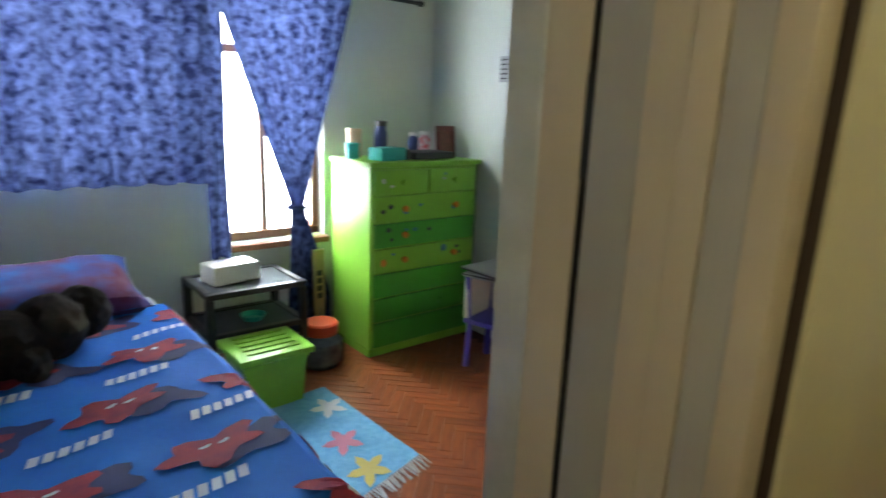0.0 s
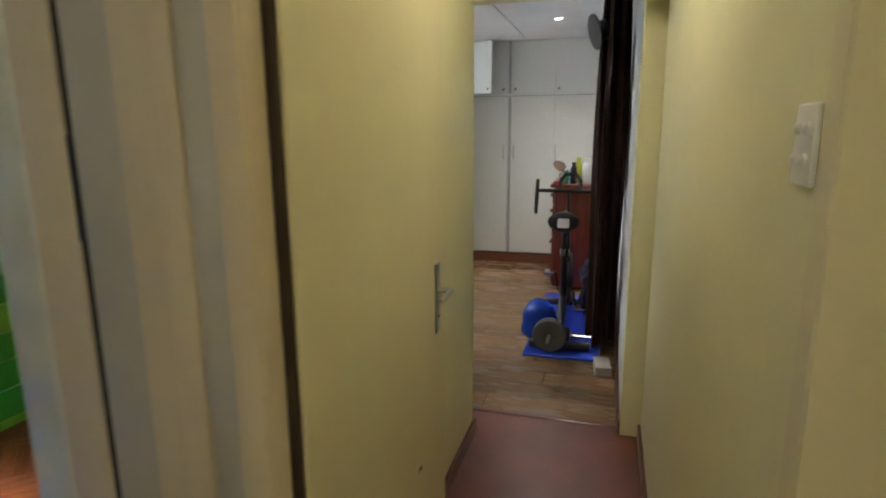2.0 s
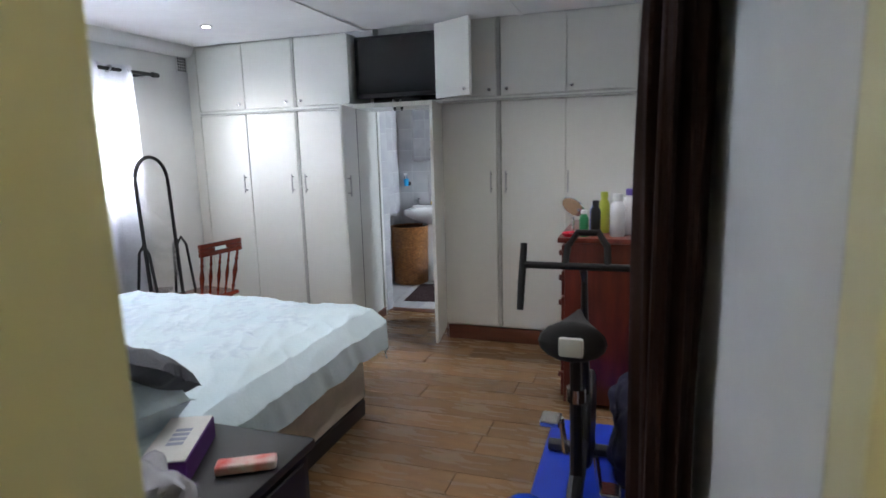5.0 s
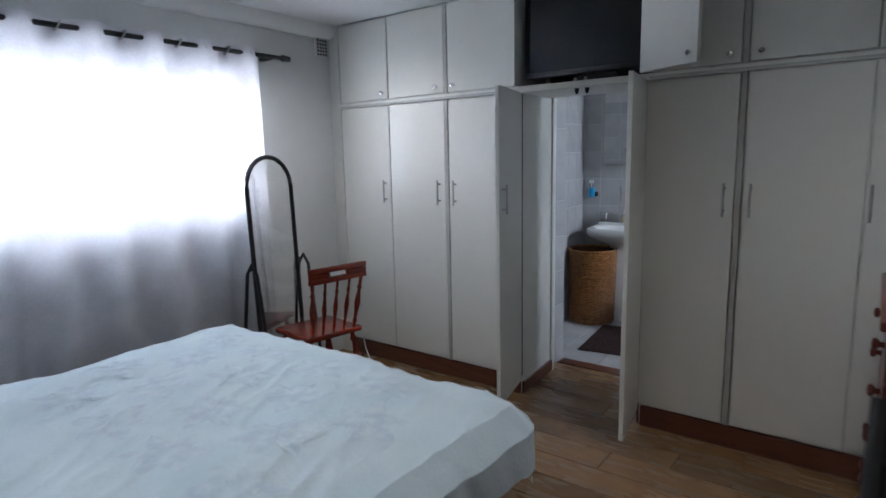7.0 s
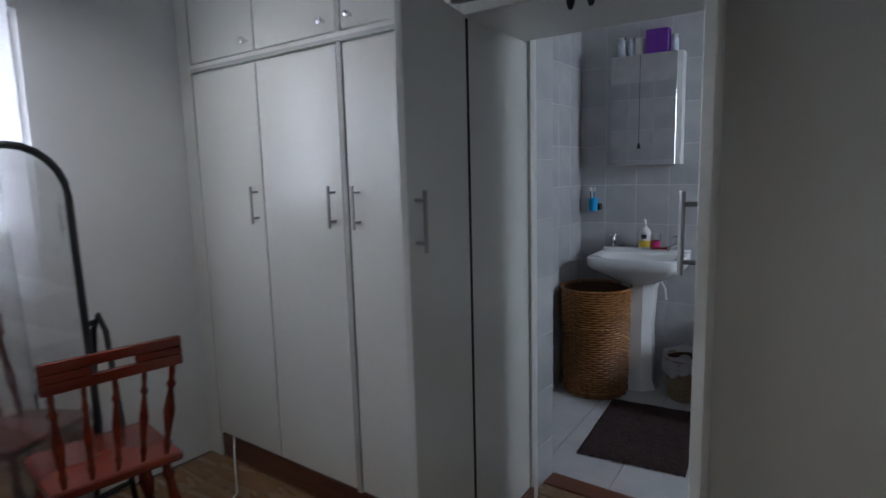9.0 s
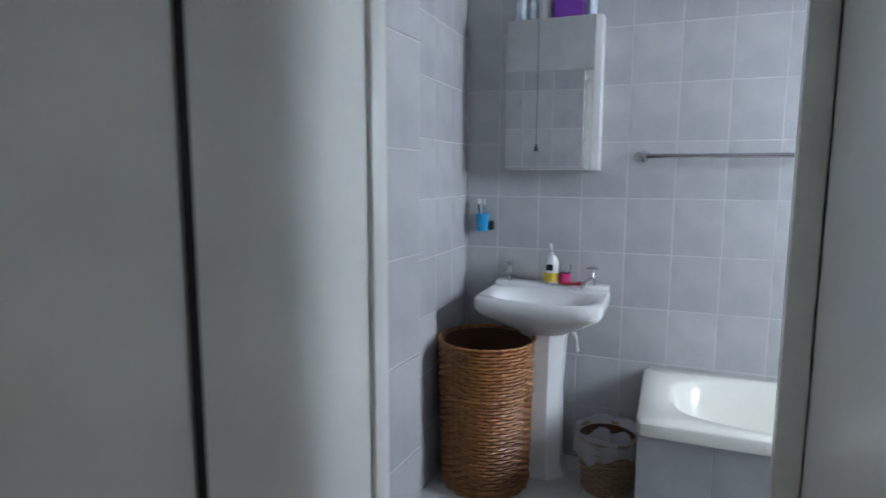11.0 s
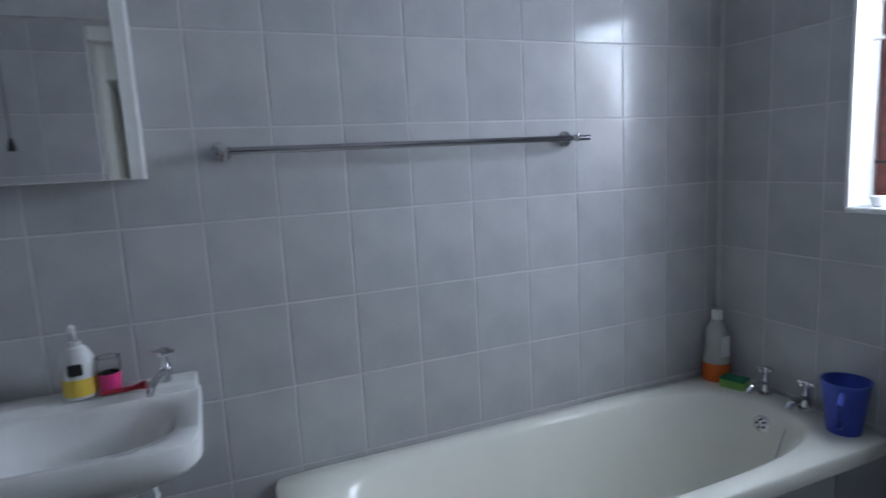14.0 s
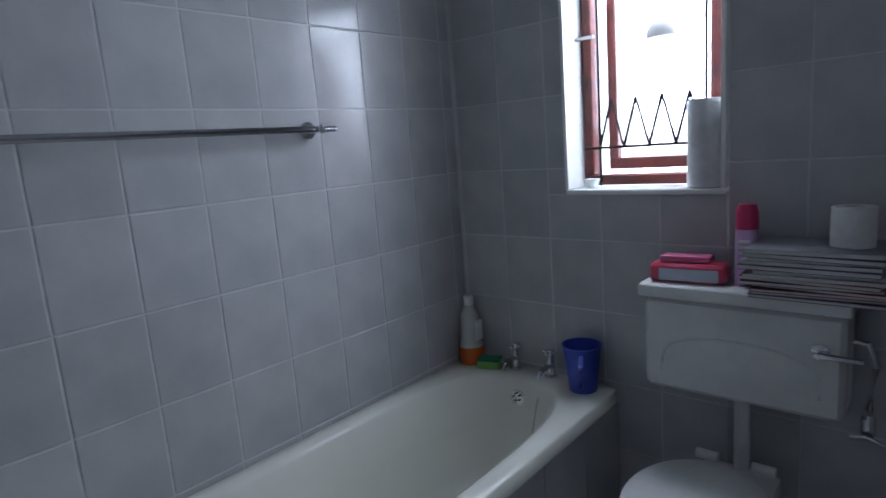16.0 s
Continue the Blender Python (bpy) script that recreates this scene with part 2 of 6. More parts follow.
def setting(name, bm, material, label, category, smooth=30):
    ob = new(name, mesh_of(bm, name, material, smooth))
    ob.matrix_world = ROOT
    return tagged(ob, label, category, "", "structure")


def B():
    return bmesh.new()


def wall_with_holes(bm, axis, c0, c1, a0, a1, z0, z1, holes):
    """A wall across `axis` from c0 to c1, spanning a0..a1 the other way, with rectangular openings (a0, a1, z0, z1)."""
    def put(p0, p1, q0, q1):
        if p1 - p0 < 1e-4 or q1 - q0 < 1e-4:
            return
        if axis == "y":
            box(bm, p0, p1, c0, c1, q0, q1)
        else:
            box(bm, c0, c1, p0, p1, q0, q1)
    cur = a0
    for h0, h1, hz0, hz1 in sorted(holes):
        put(cur, h0, z0, z1)
        put(h0, h1, z0, hz0)
        put(h0, h1, hz1, z1)
        cur = h1
    put(cur, a1, z0, z1)
    return bm

# ---- structure: bedroom with the green drawers ----
H1 = 2.5
setting("wall_bedroom_window", wall_with_holes(B(), "y", 5.95, 6.15, 0.3, 4.09, 0, H1, [(1.15, 2.28, 1.05, 2.1), (2.4, 3.06, 0.66, 2.1)]), WALL_GREEN, "pale green painted wall with two windows", "wall")
setting("wall_bedroom_east", box(B(), 3.9, 4.08, 3.25, 5.948, 0, H1), WALL_GREEN, "pale green painted wall with an air vent", "wall")
setting("wall_bedroom_west", box(B(), 0.2, 0.3, 3.25, 5.948, 0, H1), WALL_GREEN, "pale green painted wall", "wall")
setting("ceiling_bedroom", box(B(), 0.2, 4.1, 3.1, 6.15, H1 + 0.002, H1 + 0.1), CEIL, "white ceiling", "ceiling")
setting("floor_bedroom", box(B(), 0.2, 3.95, 3.602, 6.0, -0.1, -0.012), mat("parquet_bed", (0.1, 0.035, 0.015), 0.6), "dark bed under the parquet blocks", "floor")
# hall
setting("wall_hall_north", wall_with_holes(B(), "y", 3.03, 3.22, -0.6, 4.07, 0, 2.5, [(1.18, 2.12, -0.2, 2.06)]), WALL_YELLOW, "cream yellow painted hall wall", "wall")
setting("wall_hall_south", wall_with_holes(B(), "y", 2.02, 2.2, -0.6, 4.22, 0, 2.5, [(1.23, 2.06, -0.2, 2.04)]), WALL_YELLOW, "cream yellow painted hall wall", "wall")
setting("wall_hall_end", box(B(), -0.7, -0.602, 2.02, 3.22, 0, 2.5), WALL_YELLOW, "cream yellow wall at the hall's end", "wall")
setting("ceiling_hall", box(B(), -0.7, 4.2, 2.02, 3.1, 2.502, 2.6), CEIL, "white hall ceiling", "ceiling")
setting("floor_hall", box(B(), -0.7, 4.3, 2.0, 3.6, -0.1, 0), HALLFLOOR, "worn red polished hall floor", "floor")
setting("lintel_master", box(B(), 3.98, 4.07, 2.203, 3.027, 2.07, 2.5), WALL_YELLOW, "cream painted beam over the bedroom opening", "wall")
setting("pilaster_hall", box(B(), 4.222, 4.34, 2.02, 2.3, 0, 2.5, 0.004), WALL_YELLOW, "cream pilaster at the opening", "wall")
for nm, x0, x1, y0, y1 in [("skirting_hall_north", 3.14, 4.07, 3.012, 3.028), ("skirting_hall_south", 2.08, 4.22, 2.202, 2.218), ("skirting_pilaster", 4.225, 4.34, 2.302, 2.314)]:
    setting(nm, box(B(), x0, x1, y0, y1, 0, 0.075, 0.003), SKIRT, "dark varnished wooden skirting", "baseboard")
setting("threshold_strip", box(B(), 4.29, 4.33, 2.316, 3.6, -0.01, 0.008, 0.003), SKIRT, "worn wooden threshold strip", "trim")
# master bedroom
H2 = 2.46
setting("wall_master_west", box(B(), 4.081, 4.1, 3.222, 6.5, 0, 2.62), WALL_WHITE, "white painted bedroom wall", "wall")
setting("wall_master_window", wall_with_holes(B(), "y", 6.32, 6.52, 4.05, 8.75, 0, 2.62, [(5.15, 7.3, 1.15, 2.05)]), WALL_WHITE, "white painted wall with a wide window", "wall")
setting("wall_master_south", box(B(), 4.342, 8.6, 2.12, 2.3, 0, 2.62), WALL_WHITE, "white painted bedroom wall", "wall")
bm = box(B(), 4.071, 7.95, 2.2, 6.32, H2, H2 + 0.1)
for y in (3.35, 4.6):
    box(bm, 4.2, 7.95, y - 0.02, y + 0.02, H2 - 0.008, H2 - 0.001, 0.002)
setting("ceiling_master", bm, CEIL, "white board ceiling with flat cover strips", "ceiling")
setting("ceiling_bathroom_roof", box(B(), 7.952, 10.6, 2.0, 6.5, 2.62, 2.72), CEIL, "white ceiling", "ceiling")
bm = B()
sheet(bm, 1, 8, lambda u, v: Vector((4.1 + 3.84 * u, 6.318 - 0.09 * math.sin(v * math.pi / 2), H2 - 0.09 * math.cos(v * math.pi / 2))))
setting("cornice_window_wall", bm, CEIL, "white coved plaster cornice", "trim")
setting("floor_master", box(B(), 4.3, 8.62, 2.0, 6.4, -0.1, -0.012), mat("plank_bed", (0.05, 0.03, 0.018), 0.7), "dark bed under the floor planks", "floor")
setting("skirting_master_south", box(B(), 4.345, 7.9, 2.302, 2.318, 0, 0.08, 0.003), SKIRT, "dark varnished wooden skirting", "baseboard")

# ---- bathroom, laid out on its own axes ----
ROOT = BATH
setting("wall_bath_tiled", box(B(), 10.094, 10.25, 2.4, 5.7, 0, 2.62), GROUT, "white grout bed of the tiled bathroom wall", "wall")
setting("wall_bath_window", wall_with_holes(B(), "y", 2.40, 2.616, 8.3, 10.094, 0, 2.62, [(9.07, 9.605, 1.185, 2.12)]), GROUT, "grout bed of the tiled wall round the bathroom window", "wall")
setting("wall_bath_pier", box(B(), 9.464, 10.092, 5.246, 5.8, 0, 2.62), GROUT, "tiled pier beside the basin", "wall")
setting("wall_bath_recess", box(B(), 8.6, 9.46, 5.72, 5.82, 0, 2.62), GROUT, "tiled wall of the recess", "wall")
setting("wall_bath_west", box(B(), 8.36, 8.5, 2.62, 3.98, 0, 2.62), GROUT, "tiled wall beside the bathroom door", "wall")
setting("wall_bath_west_upper", box(B(), 8.55, 8.68, 4.002, 5.82, 2.06, 2.62), GROUT, "tiled wall over the bathroom door", "wall")
setting("floor_bath", box(B(), 8.3, 10.2, 2.4, 5.8, -0.1, -0.006), GROUT, "grout bed of the bathroom floor", "floor")
ROOT = Matrix.Identity(4)
setting("wall_bath_jamb_north", box(B(), 8.5, 8.70, 4.772, 6.318, 0, 2.62), GROUT, "tiled reveal of the bathroom door", "wall")
setting("wall_bath_jamb_south", box(B(), 8.626, 8.66, 2.3, 3.97, 0, 2.62), GROUT, "tiled reveal of the bathroom door", "wall")

# ---- doors, frames and openings of the hall ----
# deep moulded frame between hall and bedroom
fr = thing("door_1", pose(2.12, 2.9, 0), "deep cream and grey moulded door frame of the bedroom", "door frame")
fr["kind"] = "structure"
bm = B()
box(bm, 0.0, 0.06, 0.012, 0.325, 0, 2.06, 0.004)
part("frame_lining", bm, FRAME_BEIGE, fr)
for k, (a, b, mt, d) in enumerate([(0.013, 0.06, FRAME_BEIGE, 0.010), (0.062, 0.115, FRAME_GREY, 0.006), (0.117, 0.165, FRAME_BEIGE, 0.012), (0.167, 0.23, FRAME_BEIGE, 0.008), (0.232, 0.322, FRAME_GREY, 0.004)]):
    part("moulding", box(B(), -d, 0.001, a, b, 0, 2.05, 0.004, seg=2), mt, fr)
part("hinge_gap", box(B(), 0.0, 0.05, 0.326, 0.338, 0, 2.05), DARKGAP, fr, "dark gap at the hinge side")
part("door_edge", box(B(), -0.004, 0.045, 0.339, 0.43, 0, 2.04, 0.004, seg=2), FRAME_BEIGE, fr, "glossy beige door edge")
part("door_leaf_return", box(B(), -0.002, 0.04, 0.431, 0.53, 0, 2.04, 0.02, seg=3), mat("glossy_white_paint", (0.6, 0.6, 0.55), 0.06, fine=0.05, spec=0.9, clear=1.0), fr, "glossy rounded edge that mirrors the room")
part("hinge_plate", box(B(), -0.004, 0.0, 0.322, 0.338, 1.36, 1.53, 0.001), BLACK, fr, "black steel hinge")
lv = thing("door_2", pose(2.18, 2.893, 0, 0, 0, -0.5), "open cream hall door folded back against the wall", "door")
lv["kind"] = "structure"
part("leaf", box(B(), 0.018, 0.86, 0.0, 0.042, 0.012, 2.03, 0.003), GLOSS_CREAM, lv)
part("hinge_gap", box(B(), 0.007, 0.014, 0.006, 0.04, 0, 2.04), mat("brown_gap", (0.05, 0.03, 0.015), 0.7), lv, "dark brown gap at the hinges")
hd = part("handle_plate", box(B(), 0.767, 0.803, -0.006, 0.0, 0.94, 1.15, 0.002), STEEL, lv, "worn brass-toned lever handle plate")
bm = B()
rod(bm, (0.785, -0.006, 1.07), (0.785, -0.045, 1.07), 0.009)
tube(bm, [(0.785, -0.045, 1.07), (0.745, -0.047, 1.071), (0.685, -0.045, 1.068)], [0.008, 0.008, 0.006])
part("lever", bm, STEEL, hd)
part("keyhole", rod(B(), (0.785, -0.008, 0.99), (0.785, -0.005, 0.99), 0.005), BLACK, hd)
part("scuff", box(B(), 0.60, 0.625, -0.0012, 0.0, 0.585, 0.60), mat("brown_scuff", (0.12, 0.07, 0.03), 0.8), lv, "small brown scuff mark")
d3 = thing("door_3", pose(1.23, 2.2, 0), "closed cream door in the hall wall", "door")
d3["kind"] = "structure"
part("leaf", box(B(), 0.05, 0.78, -0.12, -0.08, 0.01, 2.0, 0.003), GLOSS_CREAM, d3)
for a, b in ((0.002, 0.05), (0.78, 0.828)):
    part("jamb", box(B(), a, b, -0.17, 0.012, 0, 2.03, 0.004), GLOSS_CREAM, d3)
part("head", box(B(), 0.052, 0.778, -0.17, 0.012, 2.0, 2.035, 0.004), GLOSS_CREAM, d3)
for z in (0.5, 1.6):
    part("hinge", rod(B(), (0.774, -0.075, z), (0.774, -0.075, z + 0.1), 0.007), BLACK, d3)
sw = thing("light_switch", pose(2.128, 2.2, 1.515), "cream plastic light switch plate with four rockers", "light switch")
part("plate", box(B(), -0.034, 0.034, 0.0, 0.008, -0.045, 0.045, 0.004, seg=2), WHITEP, sw)
for dx in (-0.016, 0.016):
    for dz in (-0.016, 0.018):
        part("rocker", lathe(B(), [(0.007, 0), (0.007, 0.003), (0.004, 0.006), (0, 0.007)], 12, pose(dx, 0.008, dz, -90)), WHITEP, sw)
LAMPGLASS = glow("warm_lamp_glass", (1.0, 0.90, 0.72), 25.0)
# Both unseen; the one at x 0.55 is added to light the door frame.
for lx in (0.55, 3.05):
    lamp = thing("ceiling_lamp", pose(lx, 2.62, 2.5), "unseen round frosted hall ceiling lamp", "lamp", "hall ceiling lamps")
    part("base", lathe(B(), [(0.13, 0), (0.13, -0.02), (0.11, -0.025)], 24), WHITEP, lamp)
    part("dome", lathe(B(), [(0.11, -0.025), (0.115, -0.05), (0.08, -0.085), (0.0, -0.1)], 24), LAMPGLASS, lamp)

# ---- bedroom with the green drawers: windows, curtains ----


def window_unit(name, m, w, h, mullions, transoms, material, label, depth=0.06, bar=0.05):
    t = thing(name, m, label, "window")
    t["kind"] = "structure"
    f = B()
    box(f, 0, w, 0, depth, 0, bar, 0.004)
    box(f, 0, w, 0, depth, h - bar, h, 0.004)
    box(f, 0, bar, 0.001, depth - 0.001, bar, h - bar, 0.004)
    box(f, w - bar, w, 0.001, depth - 0.001, bar, h - bar, 0.004)
    part("window_frame", f, material, t)
    for x in mullions:
        part("mullion", box(B(), x - 0.02, x + 0.02, 0.004, depth - 0.004, bar, h - bar, 0.003), material, t)
    for z in transoms:
        part("transom", box(B(), bar, w - bar, 0.006, depth - 0.006, z - 0.022, z + 0.022, 0.003), material, t)
    p = part("pane", box(B(), bar - 0.005, w - bar + 0.005, depth / 2 - 0.002, depth / 2 + 0.002, bar - 0.005, h - bar + 0.005), GLASS, t)
    p.visible_shadow = False
    return t


window_unit("window_1", pose(2.4, 6.02, 0.66), 0.66, 1.44, [0.3], [1.1], FRAMEWOOD2, "tall wooden bedroom window with bright daylight behind")
window_unit("window_2", pose(1.15, 6.02, 1.05), 1.13, 1.05, [0.56], [], FRAMEWOOD2, "wooden bedroom window behind a curtain")
bm = box(B(), 0.2, 4.2, 7.0, 7.05, -0.5, 3.5)
setting("backdrop_bedroom", bm, BACK, "glaring overcast daylight outside", "backdrop")
setting("sill_bedroom", box(B(), 2.38, 3.08, 5.90, 6.02, 0.62, 0.658, 0.006), FRAMEWOOD2, "wooden window sill", "trim")


def drape(x0, x1, y, ztop, zbot, folds, amp, shape=None, seed=1, nu=110, nv=26):
    """A hanging cloth with uneven folds; shape(v) narrows it: (left share, right share) of its width at height v."""
    rnd = random.Random(seed)
    ph = [rnd.uniform(0, 6.28) for _ in range(4)]
    def fn(u, v):
        a, b = shape(v) if shape else (0.0, 1.0)
        x = x0 + (x1 - x0) * (a + (b - a) * u)
        w = 0.35 + 0.65 * v
        d = amp * w * (math.sin(u * folds * 6.283 + ph[0] + 0.6 * math.sin(u * 9 + ph[1])) + 0.35 * math.sin(u * folds * 13.1 + ph[2] + v))
        d += 0.012 * math.sin(v * 7 + u * 5 + ph[3])
        return Vector((x, y - abs(amp) + d, ztop + (zbot - ztop) * v + 0.003 * math.sin(u * folds * 6.283 + ph[0]) * v))
    return sheet(B(), nu, nv, fn)


def tieshape(v):
    k = 0.62
    if v < k:
        s = v / k
        return (0.0 + 0.505 * s, 1.0 - 0.405 * s)
    s = min(1, (v - k) / 0.25)
    return (0.505 - 0.04 * s, 0.595 + 0.18 * s)


rodb = thing("curtain_rod", pose(0, 5.86, 2.13), "black metal curtain rod over the bedroom windows", "curtain rod")
part("pole", rod(B(), (0.9, 0, 0), (3.72, 0, 0), 0.012), BLACK, rodb)
part("finial", lathe(B(), [(0.012, 0), (0.02, 0.01), (0.016, 0.04), (0, 0.05)], 12, pose(3.70, 0, 0, 0, 90)), BLACK, rodb)
part("bracket", box(B(), 3.3, 3.32, -0.01, 0.09, -0.01, 0.01), BLACK, rodb)
c = thing("curtain", pose(0, 0, 0), "navy printed curtain hanging over the window", "curtain", "bedroom curtains")
part("panel", drape(0.95, 2.335, 5.86, 2.16, 1.04, 9, 0.03, seed=3), NAVY, c)
c = thing("curtain", pose(0, 0, 0), "navy printed curtain tied in at the middle", "curtain", "bedroom curtains")
part("panel", drape(2.34, 3.2, 5.84, 2.16, 0.08, 7, 0.028, tieshape, seed=5), NAVY, c)
part("tie_band", box(B(), 2.755, 2.87, 5.78, 5.86, 0.86, 0.885, 0.01), NAVY, c)
c = thing("curtain", pose(0, 0, 0), "narrow navy curtain edge beside the window", "curtain", "bedroom curtains")
part("panel", drape(2.3, 2.42, 5.82, 2.16, 0.62, 2, 0.015, seed=8, nu=24), NAVY, c)

# ---- green chest of drawers ----
ch = thing("chest_of_drawers", pose(3.06, 5.38, 0), "tall lime green painted chest of seven drawers with stickers", "chest of drawers")
W, D, HH = 0.80, 0.46, 1.17
bm = box(B(), 0, W, 0.012, D, 0.05, HH - 0.03, 0.005)
part("body", bm, LIME, ch)
part("top", box(B(), -0.015, W + 0.015, -0.012, D, HH - 0.03, HH, 0.008, seg=2), LIME, ch)
part("plinth", box(B(), 0.0, W, 0.02, D - 0.02, 0, 0.05, 0.004), LIME, ch)
rows = [(0.985, 1.125, LIME), (0.825, 0.975, LIME), (0.675, 0.815, GREEN2), (0.525, 0.665, LIME), (0.375, 0.515, GREEN2), (0.225, 0.365, GREEN2), (0.065, 0.215, GREEN2)]
rs = random.Random(4)
STICK = [mat("sticker_%s" % n, c, 0.5) for n, c in (("white", (0.7, 0.75, 0.8)), ("dark", (0.03, 0.04, 0.05)), ("blue", (0.05, 0.2, 0.5)), ("orange", (0.8, 0.3, 0.05)))]
for i, (a, b, mt) in enumerate(rows):
    halves = [(0.02, 0.395), (0.405, 0.78)] if i == 0 else [(0.02, 0.78)]
    for x0, x1 in halves:
        dr = part("drawer", box(B(), x0, x1, -0.006, 0.014, a, b, 0.006, seg=2), mt, ch)
        knobs = [(x0 + x1) / 2] if i == 0 else ([0.22, 0.60] if i in (1, 3) else ([0.22] if i == 2 else [0.5] if i == 5 else []))
        for x in knobs:
            part("knob", lathe(B(), [(0.01, 0), (0.009, 0.012), (0.02, 0.02), (0.018, 0.03), (0, 0.034)], 12, pose(x, -0.006, (a + b) / 2, 90)), ORANGE if i in (1, 2, 3) else mt, dr, "round wooden knob")
        if i < 4:
            for k in range(5 if i else 2):
                x, z, r = rs.uniform(x0 + 0.05, x1 - 0.05), rs.uniform(a + 0.04, b - 0.03), rs.uniform(0.008, 0.022)
                part("sticker", lathe(B(), [(r, 0), (r * 0.9, 0.0012), (0, 0.0014)], 7, pose(x, -0.0062, z, 90), 1.0, rs.uniform(0.6, 1.3)), rs.choice(STICK), dr)
# on the chest
ROOTC = (3.06, 5.38, HH)


def bottle(name, x, y, z, r, h, mt, cap, label, neck=0.45, group=""):
    t = thing(name, pose(x, y, z), label, name, group)
    part("body", lathe(B(), [(0, 0), (r * 0.92, 0), (r, 0.006), (r, h * 0.68), (r * 0.85, h * 0.76), (r * neck, h * 0.82), (r * neck, h * 0.86)], 16), mt, t)
    part("cap", lathe(B(), [(r * neck * 1.15, h * 0.86), (r * neck * 1.15, h * 0.985), (r * neck, h), (0, h)], 14), cap, t)
    return t


def tubs(name, x, y, z, r, h, mt, label, cat):
    return solid(name, lathe(B(), [(0, 0), (r, 0), (r, h * 0.8), (r * 1.05, h * 0.8), (r * 1.05, h), (r * 0.9, h), (0, h)], 16), mt, label, cat, pose(x, y, z))


TEAL = mat("teal_plastic", (0.02, 0.42, 0.42), 0.4, fine=0.05)
SKIN = mat("pale_pink_plastic", (0.6, 0.35, 0.25), 0.4)
DARKBLUE = mat("dark_blue_plastic", (0.02, 0.04, 0.16), 0.35)
tubs("jar", 3.10, 5.66, HH, 0.04, 0.09, TEAL, "teal plastic jar on the chest of drawers", "jar")
tubs("jar", 3.17, 5.76, HH, 0.045, 0.17, SKIN, "pale pink tub on the chest of drawers", "jar")
bottle("bottle", 3.31, 5.68, HH, 0.042, 0.22, DARKBLUE, BLACK, "dark blue bottle on the chest of drawers", 0.8)
solid("storage_box", box(B(), -0.1, 0.1, -0.06, 0.06, 0, 0.075, 0.008, seg=2), TEAL, "teal plastic box on the chest of drawers", "box", pose(3.24, 5.5, HH, 0, 0, 12))
tubs("jar", 3.37, 5.5, HH, 0.03, 0.06, BLACK, "small dark jar on the chest of drawers", "jar")
solid("game_console", box(B(), -0.16, 0.16, -0.11, 0.11, 0.004, 0.045, 0.006, seg=2), BLACK, "flat black electronic box on the chest of drawers", "electronics", pose(3.55, 5.55, HH, 0, 0, 4))
bottle("bottle", 3.66, 5.70, HH, 0.04, 0.16, mat("white_red_print", (0.65, 0.6, 0.65), 0.4, second=(0.6, 0.05, 0.08), scale=30), WHITEP, "white and red printed bottle on the chest", 0.7)
bottle("bottle", 3.60, 5.74, HH, 0.035, 0.15, DARKBLUE, WHITEP, "blue bottle with a white cap on the chest", 0.7)
pf = thing("picture_frame", pose(3.77, 5.6, HH, -8), "small red-brown wooden picture frame standing on the chest", "picture frame")
bm = B()
for a in ((-0.075, 0.075, 0, 0.03), (-0.075, 0.075, 0.17, 0.2), (-0.075, -0.048, 0.03, 0.17), (0.048, 0.075, 0.03, 0.17)):
    box(bm, a[0], a[1], -0.012, 0.008, a[2], a[3], 0.003)
part("frame", bm, DARKWOOD, pf)
part("picture", box(B(), -0.05, 0.05, -0.004, 0.004, 0.025, 0.175), mat("brown_picture", (0.25, 0.08, 0.04), 0.4, second=(0.12, 0.05, 0.03), scale=40), pf)
vb = thing("air_vent", pose(3.899, 5.22, 1.72), "small square dark air vent on the wall", "vent")
part("frame", box(B(), -0.008, 0, -0.05, 0.05, -0.075, 0.075, 0.002), mat("grey_vent", (0.3, 0.32, 0.3), 0.6), vb)
for k in range(5):
    part("slat", box(B(), -0.012, -0.006, -0.04, 0.04, -0.058 + k * 0.027, -0.05 + k * 0.027), BLACK, vb)

# ---- kid's bed ----
kb = thing("bed", pose(0.62, 3.62, 0), "low bed with a blue printed duvet", "bed")
RED = mat("duvet_red_print", (0.33, 0.03, 0.05), 0.85, scale=18, second=(0.2, 0.02, 0.06), fine=0.15, bump=0.3)
DUVB = mat("bright_blue_duvet", (0.02, 0.17, 0.60), 0.85, scale=3, second=(0.015, 0.13, 0.52), fine=0.1, bump=0.4, spec=0.15)
NAVYP = mat("duvet_navy_print", (0.02, 0.03, 0.13), 0.85, scale=18, fine=0.15)
WHITEC = mat("duvet_white_print", (0.62, 0.68, 0.76), 0.85, scale=12, fine=0.1)
part("base", box(B(), 0.04, 1.36, 0.12, 2.22, 0.02, 0.30, 0.02), mat("bed_base_fabric", (0.03, 0.05, 0.15), 0.9), kb)
part("mattress", box(B(), 0.03, 1.38, 0.06, 2.24, 0.30, 0.46, 0.04, seg=3), WHITEC, kb)
BW, BL = 1.44, 2.0


